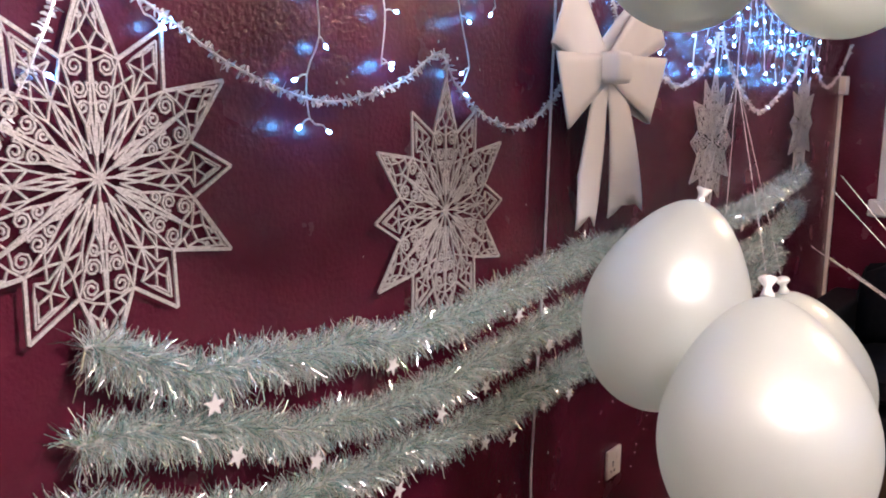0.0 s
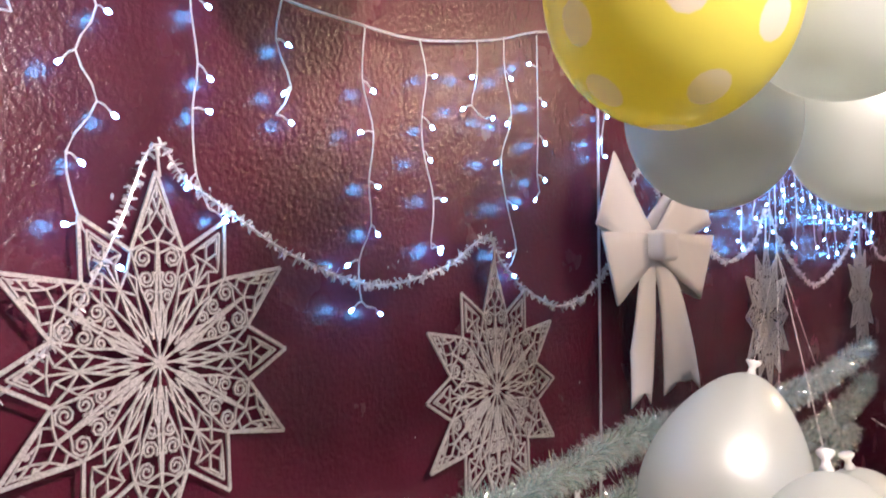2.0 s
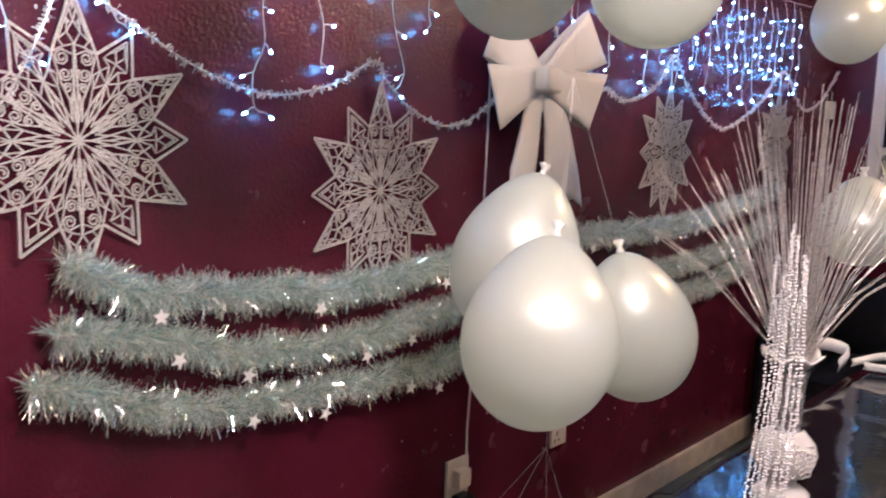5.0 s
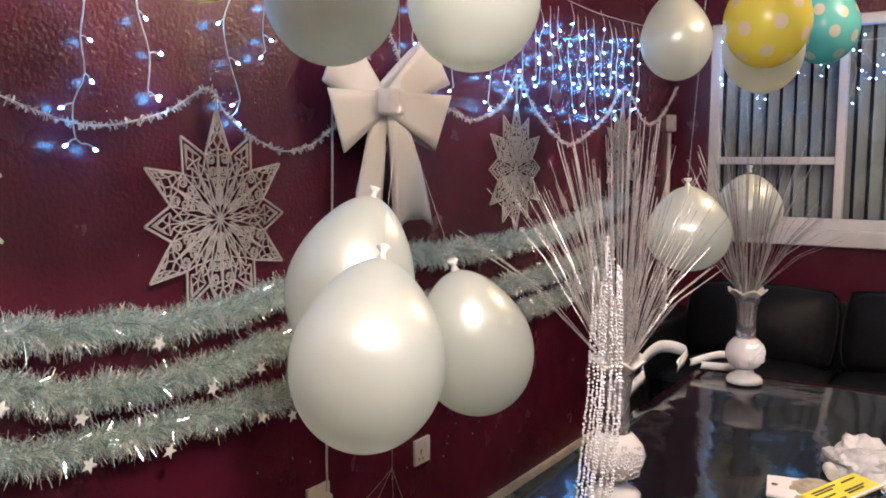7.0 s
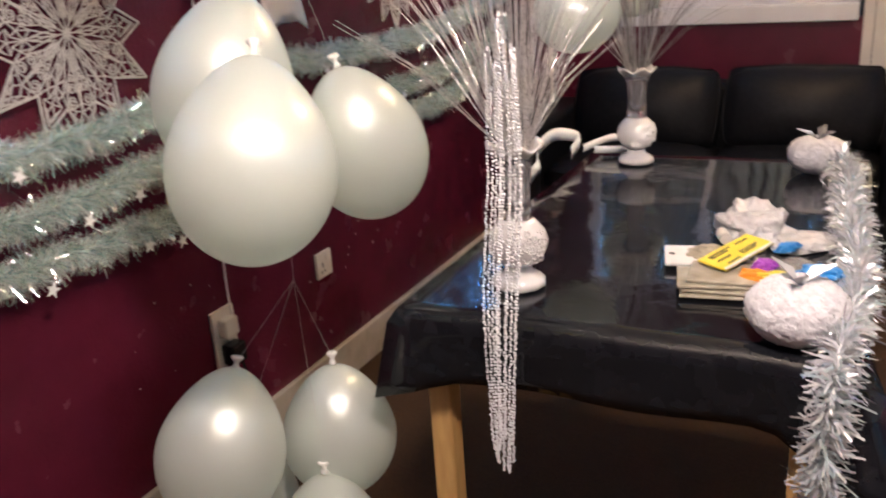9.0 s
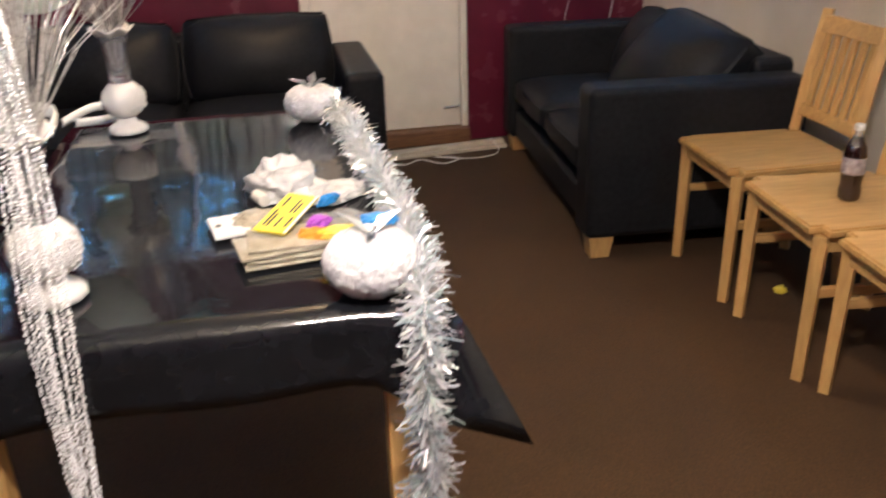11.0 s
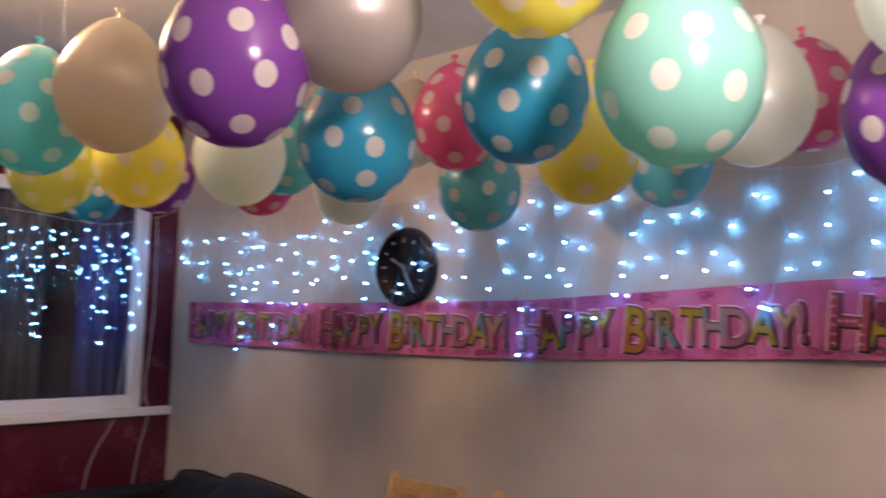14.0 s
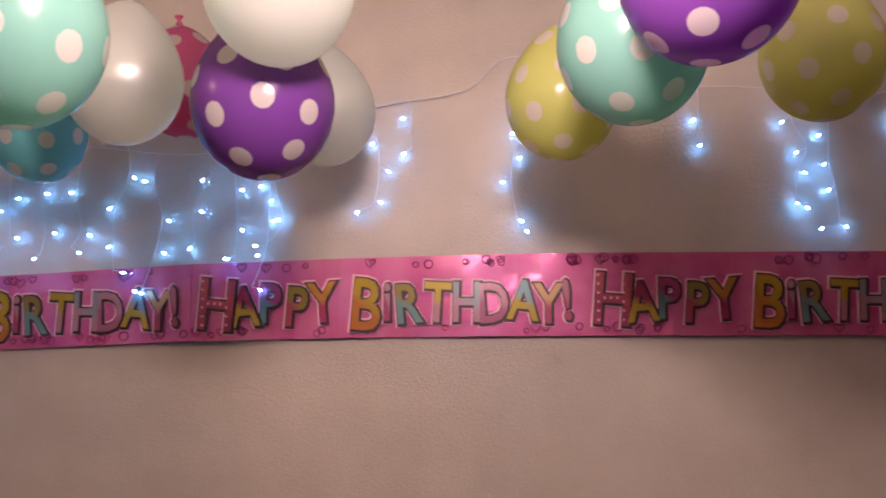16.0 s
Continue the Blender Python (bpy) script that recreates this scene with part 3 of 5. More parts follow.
# ---- beaded garland in swags ----
def bead_garland():
    rng = np.random.default_rng(5)
    g = thing("bead_garland", "silver twisted bead garland hung in swags on the wall", "garland")
    line = [(0.03, 1.15, 1.285), (0.03, 1.245, 1.309), (0.03, 1.30, 1.335), (0.03, 1.38, 1.42), (0.03, 1.44, 1.53), (0.03, 1.493, 1.652), (0.03, 1.54, 1.61), (0.03, 1.614, 1.568), (0.03, 1.74, 1.503), (0.03, 1.913, 1.460), (0.03, 2.091, 1.494), (0.03, 2.217, 1.555),
            (0.03, 2.27, 1.50), (0.03, 2.341, 1.452), (0.03, 2.478, 1.412), (0.03, 2.63, 1.46), (0.02, 2.76, 1.58), (0.02, 2.90, 1.78), (0.02, 3.05, 1.62), (0.03, 3.265, 1.551), (0.03, 3.407, 1.529), (0.03, 3.601, 1.597), (0.03, 3.714, 1.707), (0.03, 3.80, 1.63), (0.03, 3.915, 1.549), (0.03, 4.176, 1.457), (0.03, 4.527, 1.573), (0.03, 4.787, 1.73), (0.03, 5.05, 1.58), (0.03, 5.3, 1.62), (0.03, 5.55, 1.79)]
    path = smooth_line(line, 0.015)
    core = bmesh.new()
    tube(core, path, 0.0022, 5)
    part("string", core, M["beads"], g)
    v, f = strips(path, 0.0125, int(len(path) * 9), 0.004, 1.0, rng, 0.3)
    raw("bead_fringe", v, f, M["beads"], g, kind="stuff")


bead_garland()


# ---- filigree stars ----
def star_mesh():
    """Twelve-pointed cut-out star in the plane x = 0, made of flat strips with thickness."""
    vs, fs = [], []

    def strip(pts, w):
        """A flat bar along 2D points."""
        n = len(pts)
        base = len(vs)
        for i, (y, z) in enumerate(pts):
            a, b = pts[max(i - 1, 0)], pts[min(i + 1, n - 1)]
            dy, dz = b[0] - a[0], b[1] - a[1]
            ln = math.hypot(dy, dz) or 1
            ny, nz = -dz / ln * w / 2, dy / ln * w / 2
            for x in (-0.0015, 0.0015):
                vs.append((x, y + ny, z + nz))
                vs.append((x, y - ny, z - nz))
        for i in range(n - 1):
            a, b = base + i * 4, base + i * 4 + 4
            fs.extend([(a + 2, a + 3, b + 3, b + 2), (a, b, b + 1, a + 1), (a, a + 2, b + 2, b), (a + 1, b + 1, b + 3, a + 3)])
        fs.append((base, base + 1, base + 3, base + 2))
        e = base + (n - 1) * 4
        fs.append((e, e + 2, e + 3, e + 1))

    def pol(r, a, c):
        return (r * math.sin(c + a), r * math.cos(c + a))

    def curl(cy, cz, r0, turns, start, way):
        pts = []
        for i in range(15):
            u = i / 14
            a = start + way * u * turns * 2 * math.pi
            rr = r0 * (1 - 0.78 * u)
            pts.append((cy + rr * math.sin(a), cz + rr * math.cos(a)))
        strip(pts, 0.0032)

    hs = math.pi / 12
    V = 0.158
    for k in range(12):
        c = k * math.pi / 6
        long_arm = k % 2 == 0
        R = 0.262 if k == 0 else (0.254 if long_arm else 0.227)
        for s in (-1, 1):
            P = lambda r, a: pol(r, s * a * hs, c)
            strip([P(R, 0), P(V, 1)], 0.0052)
            if long_arm:
                strip([P(R * 0.93, 0), P(0.196, 0.40), P(0.176, 0.62)], 0.0026)
                strip([P(0.168, 0), P(0.188, 0.26), P(0.208, 0), P(0.226, 0.10)], 0.0032)
                strip([P(0.188, 0.26), P(0.176, 0.62)], 0.0026)
                strip([P(0.034, 0), P(0.088, 0.17), P(0.166, 0)], 0.0042)
                strip([P(0.030, 0.15), P(0.064, 0.50), P(0.090, 0.16)], 0.0034)
                strip([P(0.034, 0.95), P(0.070, 0.62), P(0.104, 0.98)], 0.0034)
                strip([P(V, 1), P(0.164, 0.45), P(0.168, 0)], 0.0030)
                strip([P(0.048, 0.35), P(0.070, 0.62), P(0.088, 0.17)], 0.0026)
                strip([P(0.176, 0.62), P(0.164, 0.45)], 0.0028)
                for cr, ca, r0, turns, way in ((0.145, 0.60, 0.0150, 1.9, 1), (0.1165, 0.60, 0.0130, 1.8, -1), (0.0925, 0.60, 0.0090, 1.5, 1)):
                    cy, cz = P(cr, ca)
                    curl(cy, cz, r0, turns, c - s * 0.9, way * s)
                    strip([(cy + r0 * math.sin(c - s * 0.9), cz + r0 * math.cos(c - s * 0.9)), P(cr + 0.004, 0)], 0.0028)
                cy, cz = P(0.207, 0.20)
                curl(cy, cz, 0.0056, 1.2, c, s)
                strip([(cy, cz), P(0.188, 0.26)], 0.0026)
                strip([P(0.104, 0.98), P(0.130, 0.98), P(V, 1)], 0.0030)
            else:
                strip([P(0.026, 0), P(0.064, 0.56), P(0.116, 0)], 0.0036)
                strip([P(0.060, 0), P(0.086, 0.16), P(0.116, 0)], 0.0028)
                strip([P(0.116, 0), P(0.098, 0.72)], 0.0030)
                strip([P(0.116, 0), P(0.132, 0.60), P(V, 1)], 0.0032)
                strip([P(0.116, 0), P(0.148, 0.26), P(0.158, 0.62)], 0.0030)
                strip([P(0.064, 0.56), P(0.098, 0.72), P(0.132, 0.60)], 0.0028)
                strip([P(0.040, 0.95), P(0.064, 0.56)], 0.0028)
                strip([P(0.098, 0.72), P(0.120, 0.92), P(0.132, 0.60)], 0.0026)
                strip([P(0.148, 0.26), P(0.132, 0.60)], 0.0026)
                strip([P(R * 0.91, 0), P(0.170, 0.44), P(0.158, 0.62), P(V, 0)], 0.0028)
                strip([P(0.160, 0), P(0.178, 0.22), P(0.198, 0)], 0.0028)
                strip([P(0.170, 0.44), P(0.178, 0.22)], 0.0026)
        strip([pol(0.008, 0, c), pol(0.034 if long_arm else 0.062, 0, c)], 0.0032)
        strip([pol(0.116, 0, c), pol(0.160, 0, c)] if not long_arm else [pol(0.226, 0, c), pol(R * 0.95, 0, c)], 0.0028)
    hub = len(vs)
    for x in (-0.002, 0.002):
        vs.extend([(x, *pol(0.007 if k % 2 else 0.021, 0, k * math.pi / 6)) for k in range(12)])
    fs.append(tuple(range(hub, hub + 12)))
    fs.append(tuple(range(hub + 23, hub + 11, -1)))
    for k in range(12):
        fs.append((hub + k, hub + 12 + k, hub + 12 + (k + 1) % 12, hub + (k + 1) % 12))
    return vs, fs


sv, sf = star_mesh()
star_me = None
for y, z, top, turn in ((1.506, 1.355, 1.652, 1.5), (2.251, 1.249, 1.555, 1), (3.716, 1.355, 1.707, 0), (4.775, 1.41, 1.73, 0)):
    st = thing("filigree_star", "white glittered filigree snowflake star hung on the burgundy wall", "star decoration", "hanging filigree stars", at=(0.024, y, z))
    if star_me is None:
        ob = raw("cutout", sv, sf, M["glitter_white"], st)
        star_me = ob.data
    else:
        ob = share("cutout", star_me, st, Matrix())
    ob.rotation_euler = (radians(turn), 0, radians(4))
    b = bmesh.new()
    tube(b, [(0, 0, 0.255), (0.004, -0.008, max(0.27, top - z))], 0.0022, 5)
    part("thread", b, M["thread"], st)


# ---- the big bow ----
def bow():
    g = thing("wall_bow", "large white foam bow with two loops and two tails", "bow")
    ky, kz = 2.835, 1.555

    def loop(name, ya, za, yb, zb, depth):
        """A folded band from the knot out to the edge a-b and back."""
        vs, fs = [], []
        n, m = 14, 5
        for i in range(n + 1):
            u = i / n
            s = math.sin(u * math.pi) ** 0.75
            d = 0.03 + depth * (0.5 - 0.5 * math.cos(u * 2 * math.pi)) * 0.25 + depth * u * 0.75
            for j in range(m + 1):
                v = j / m
                ky2, kz2 = ky, kz + 0.032 - 0.064 * v if za > zb else kz - 0.032 + 0.064 * v
                oy, oz = ya + (yb - ya) * v, za + (zb - za) * v
                vs.append((d, ky2 + (oy - ky2) * s, kz2 + (oz - kz2) * s))
        for i in range(n):
            for j in range(m):
                a = i * (m + 1) + j
                fs.append((a, a + 1, a + m + 2, a + m + 1))
        ob = raw(name, vs, fs, M["white_foam"], g, smooth=True)
        ob.modifiers.new("thick", "SOLIDIFY").thickness = 0.004

    loop("loop", 2.66, 1.775, 2.572, 1.600, 0.06)
    loop("loop", 2.585, 1.580, 2.650, 1.408, 0.07)
    loop("loop", 3.065, 1.778, 3.185, 1.632, 0.06)
    loop("loop", 3.185, 1.596, 3.090, 1.418, 0.07)
    part("knot", boxed((0.03, ky - 0.042, kz - 0.038), (0.125, ky + 0.042, kz + 0.038), 0.014, 3), M["white_foam"], g, smooth=True)
    for pts, notch in (((2.800, 2.870, 1.535, 2.745, 2.835, 1.45, 2.692, 2.815, 1.30, 2.705, 2.806, 1.165), 0.035), ((2.832, 2.925, 1.535, 2.848, 2.972, 1.45, 2.855, 3.035, 1.30, 2.872, 3.085, 1.180), 0.045)):
        vs, fs = [], []
        rows = [pts[i:i + 3] for i in range(0, len(pts), 3)]
        n = 12
        for i in range(n + 1):
            u = i / n * (len(rows) - 1)
            q = min(int(u), len(rows) - 2)
            a, b, z = (rows[q][e] + (rows[q + 1][e] - rows[q][e]) * (u - q) for e in range(3))
            x = 0.062 + 0.018 * math.sin(i / n * 2.6)
            for j in range(7):
                v = j / 6
                cut = notch * (1 - abs(2 * v - 1)) if i == n else 0
                vs.append((x + 0.010 * math.sin(v * math.pi) - 0.004 * v, a + (b - a) * v, z + cut))
        for i in range(n):
            for j in range(6):
                k = i * 7 + j
                fs.append((k, k + 1, k + 8, k + 7))
        ob = raw("tail", vs, fs, M["white_foam"], g, smooth=True)
        ob.modifiers.new("thick", "SOLIDIFY").thickness = 0.004


bow()


# ---- balloons ----
def balloon_mesh(name):
    """A hanging balloon of diameter 1, its neck upwards, with printed-dot weights."""
    n, m = 72, 52
    vs, fs = [], []
    dots = []
    for lat, count, start in ((-88, 1, 0), (-54, 5, 0.4), (-17, 8, 0), (18, 8, 0.39), (52, 6, 0.1), (78, 3, 0.6)):
        for k in range(count):
            a, e = start + 2 * math.pi * k / count + 0.07 * math.sin(k * 5 + lat), radians(lat + 4 * math.sin(k * 3.1 + lat))
            dots.append(Vector((math.cos(e) * math.cos(a), math.cos(e) * math.sin(a), math.sin(e))))
    for j in range(m + 1):
        t = math.pi * j / m
        z = -math.cos(t)
        r = math.sin(t) * 0.5
        if z > 0:
            r *= 1 - 0.16 * z ** 2
            zz = z * 0.5 * (1 + 0.22 * z)
        else:
            zz = z * 0.5
        for i in range(n):
            a = 2 * math.pi * i / n
            vs.append((max(r, 0.004) * math.cos(a), max(r, 0.004) * math.sin(a), zz))
    for j in range(m):
        for i in range(n):
            a, b = j * n + i, j * n + (i + 1) % n
            fs.append((a, b, b + n, a + n))
    fs.append(tuple(range(n))[::-1])
    me = bpy.data.meshes.new(name)
    me.from_pydata(vs, [], fs)
    me.polygons.foreach_set("use_smooth", [True] * len(me.polygons))
    at = me.attributes.new("dot", "FLOAT", "POINT")
    val = []
    for v in vs:
        d = Vector(v).normalized()
        val.append(max(d.dot(q) for q in dots))
    at.data.foreach_set("value", val)
    return me


BALLOON = {}
for key, mat in LATEX.items():
    me = balloon_mesh(f"balloon_{key}")
    me.materials.append(mat)
    BALLOON[key] = me
kn = lathe([(0.002, 0), (0.020, 0.006), (0.013, 0.020), (0.010, 0.032), (0.026, 0.052), (0.022, 0.058), (0.004, 0.055)], 12)
KNOT = bpy.data.meshes.new("knot")
kn.to_mesh(KNOT)
kn.free()
KNOT.polygons.foreach_set("use_smooth", [True] * len(KNOT.polygons))
KNOT.materials.append(M["pearl"])
KNOTS = {}
WORD = {"mint": "mint green balloon with white dots", "turquoise": "turquoise balloon with white dots", "blue": "blue balloon with white dots", "purple": "purple balloon with white dots", "pink": "pink balloon with white dots", "yellow": "yellow balloon with white dots", "lime": "pale yellow balloon with faint dots", "beige": "plain beige balloon", "grey": "plain white balloon with painted-in grey shade", "white": "plain pearl white balloon"}
brng = random.Random(4)


def balloon(key, x, y, z, d=0.25, to=None, lean=6, tall=1.10, pull=0.0, group="balloons hanging from the ceiling", how=" hung from the ceiling"):
    g = thing("balloon", WORD[key] + how, "balloon", group, at=(x, y, z))
    rx, ry, rz = brng.uniform(-lean, lean), brng.uniform(-lean, lean), brng.uniform(0, 360)
    m = pose(0, 0, 0, rx, ry, rz)
    if to and pull:
        way = (Vector(to) - Vector((x, y, z))).normalized().lerp(Vector((0, 0, 1)), 1 - pull)
        m = way.to_track_quat("Z", "Y").to_matrix().to_4x4() @ m
    s = share("body", BALLOON[key], g, m @ Matrix.Diagonal((d, d, d * brng.uniform(tall - 0.03, tall + 0.03), 1)))
    top = m @ Vector((0, 0, d * 0.66 * tall))
    if key not in KNOTS:
        me = KNOT.copy()
        me.materials[0] = LATEX[key] if key != "white" else M["pearl"]
        KNOTS[key] = me
    share("knot", KNOTS[key], g, Matrix.Translation(m @ Vector((0, 0, d * 0.602 * tall))) @ m @ Matrix.Diagonal((0.45, 0.45, 0.45, 1)))
    end = Vector(to) - Vector((x, y, z)) if to else Vector((0, 0, H - z))
    b = bmesh.new()
    tube(b, [top, end], 0.0004, 4)
    part("thread", b, M["thread"], g)
    return g


for row in (
    ("mint", 1.76, 4.08, 1.975), ("turquoise", 1.741, 3.488, 1.935, 0.26), ("beige", 1.804, 3.225, 1.966, 0.26), ("purple", 1.732, 2.660, 1.904, 0.26), ("grey", 1.88, 2.53, 2.01, 0.26),
    ("lime", 1.98, 3.91, 1.895), ("yellow", 2.130, 3.690, 1.916, 0.26), ("blue", 2.40, 4.52, 1.945), ("purple", 2.38, 4.02, 1.945), ("white", 2.299, 3.439, 1.927, 0.26),
    ("turquoise", 2.52, 3.52, 1.985), ("blue", 2.123, 2.760, 1.856, 0.26), ("pink", 2.75, 3.94, 1.975), ("white", 2.83, 3.55, 1.925), ("turquoise", 2.919, 3.052, 1.891, 0.26),
    ("pink", 2.730, 2.994, 2.050, 0.26), ("blue", 2.245, 2.403, 1.924, 0.26), ("yellow", 1.95, 2.17, 2.06, 0.26), ("mint", 2.086, 1.996, 1.853, 0.26), ("yellow", 2.606, 2.477, 1.899, 0.26),
    ("turquoise", 3.12, 2.52, 1.95), ("white", 2.757, 2.130, 1.978, 0.26), ("beige", 2.88, 3.32, 2.105), ("pink", 3.10, 2.12, 2.06), ("purple", 2.447, 1.729, 1.837, 0.26),
    ("white", 2.27, 1.66, 1.99), ("white", 2.98, 1.72, 1.96), ("lime", 2.80, 1.155, 1.935), ("mint", 2.33, 1.08, 1.9), ("purple", 2.07, 1.02, 1.92), ("lime", 2.69, 0.63, 1.99),
    ("yellow", 0.745, 1.59, 1.715, 0.23), ("white", 0.60, 2.00, 1.68, 0.235), ("white", 0.735, 2.25, 1.69), ("white", 0.82, 1.84, 1.78), ("white", 0.58, 3.87, 1.81), ("white", 0.92, 3.69, 1.74),
    ("yellow", 0.97, 3.52, 1.8), ("turquoise", 0.99, 4.29, 1.88), ("turquoise", 0.30, 1.66, 1.99)):
    balloon(*row)
bunch = "white balloons hung in bunches beside the wall"
for row in ((0.565, 2.085, 1.150), (0.785, 1.862, 1.08), (0.70, 2.315, 1.005)):
    balloon("white", *row, d=0.243, to=(0.62, 2.17, 1.50), lean=3, tall=1.17, pull=0.75, group=bunch, how=" hung in a bunch")
for row in ((0.58, 1.92, 0.535), (0.67, 2.16, 0.455), (0.45, 2.10, 0.28), (0.72, 2.02, 0.29)):
    balloon("white", *row, d=0.23, to=(0.62, 2.14, 0.79), lean=5, pull=0.5, group=bunch, how=" hung low in a bunch")
for row in ((0.88, 3.12, 1.195), (0.86, 3.83, 1.225)):
    balloon("white", *row, d=0.225, tall=0.90, to=(0.87, 3.4, 2.58), lean=4, group=bunch)
b = bmesh.new()
tube(b, [(0.62, 2.17, 1.50), (0.62, 2.17, H)], 0.0005, 4)
tube(b, [(0.62, 2.17, 1.50), (0.62, 2.14, 0.79)], 0.0004, 4)
tagged(part("hanging_thread", b, M["thread"]), "thin white thread holding the balloon bunches", "thread")


# ---- sofas ----
def cushion(bm_pose, sx, sy, sz, puff, seed, name, parent, material):
    """A soft stuffed block."""
    bm = bmesh.new()
    box(bm, (-sx / 2, -sy / 2, -sz / 2), (sx / 2, sy / 2, sz / 2))
    bmesh.ops.subdivide_edges(bm, edges=bm.edges[:], cuts=7, use_grid_fill=True)
    for v in bm.verts:
        u, w, t = v.co.x / (sx / 2), v.co.y / (sy / 2), v.co.z / (sz / 2)
        k = (1 - u * u) * (1 - w * w)
        v.co.z += math.copysign(puff * k, t) if abs(t) > 0.05 else 0
        edge = max(abs(u), abs(w)) ** 6
        soft = 1.0 if puff > 0.05 else 0.35
        v.co.x *= 1 - 0.07 * soft * u * u * w * w
        v.co.y *= 1 - 0.09 * soft * u * u * w * w
        v.co.z *= 1 - 0.35 * edge
        v.co += Vector((1, 1, 1)) * soft * (0.009 * noise.noise(Vector((v.co.x * 5 + seed, v.co.y * 5, v.co.z * 5))) + 0.004 * noise.noise(Vector((v.co.x * 14, v.co.y * 14 + seed, v.co.z * 14))))
    bmesh.ops.bevel(bm, geom=[e for e in bm.edges if e.calc_face_angle(0) > 0.9], offset=0.012, segments=2, affect="EDGES")
    ob = part(name, bm, material, parent, smooth=True)
    ob.matrix_basis = bm_pose
    return ob


def sofa(label, m, width, depth, seat, arm_z, back_z, cushions, leg):
    """A two-seat sofa; its front faces -y in its own space."""
    g = thing("sofa", label, "sofa")
    g.matrix_basis = m
    aw = 0.17
    w2 = width / 2
    part("base", boxed((-w2 + aw, 0.03, 0.10), (w2 - aw, depth, 0.24), 0.015), M["leather"], g, smooth=False)
    for s in (-1, 1):
        a = boxed((min(s * w2, s * (w2 - aw)), 0, 0.09), (max(s * w2, s * (w2 - aw)), depth - 0.02, arm_z), 0.03, 4)
        part("arm", a, M["leather"], g)
    part("backrest", boxed((-w2 + aw, depth - 0.17, 0.22), (w2 - aw, depth, back_z - 0.06), 0.035, 4), M["leather"], g)
    n = 2
    cw = (width - 2 * aw) / n
    for i in range(n):
        cx = -w2 + aw + cw * (i + 0.5)
        cushion(pose(cx, depth * 0.42, 0.35), cw - 0.01, depth * 0.80, 0.15, 0.025, i, "seat_cushion", g, M["leather"])
    for c in cushions:
        cushion(pose(*c[0]), *c[1], 0.085, c[2], "back_cushion", g, M["leather"])
    for x in (-w2 + 0.07, w2 - 0.07):
        for y in (0.07, depth - 0.09):
            part("leg", lathe([(0.050, 0), (0.052, 0.004), (0.067, 0.086), (0.065, 0.09)], 4), leg, g, "tapered pale wooden leg").matrix_basis = pose(x, y, 0, 0, 0, 45)
    return g


sofa("black leather two-seat sofa under the window", pose(0.95, 4.66, F0), 1.80, 0.86, 0.42, 0.615, 0.77,
     [((-0.37, 0.63, 0.59, 74, 0, 0), (0.74, 0.42, 0.14), 3), ((0.37, 0.63, 0.595, 74, 0, 0), (0.72, 0.42, 0.14), 7)], M["pine_up"])
sofa("dark navy-black leather sofa against the cream wall", pose(2.535, 4.635, F0, 0, 0, -94), 1.60, 0.86, 0.42, 0.668, 0.77,
     [((-0.30, 0.64, 0.555, 66, 0, 0), (0.60, 0.44, 0.15), 13), ((0.30, 0.54, 0.60, 46, 6, 10), (0.60, 0.48, 0.22), 17)], M["pine_up"])


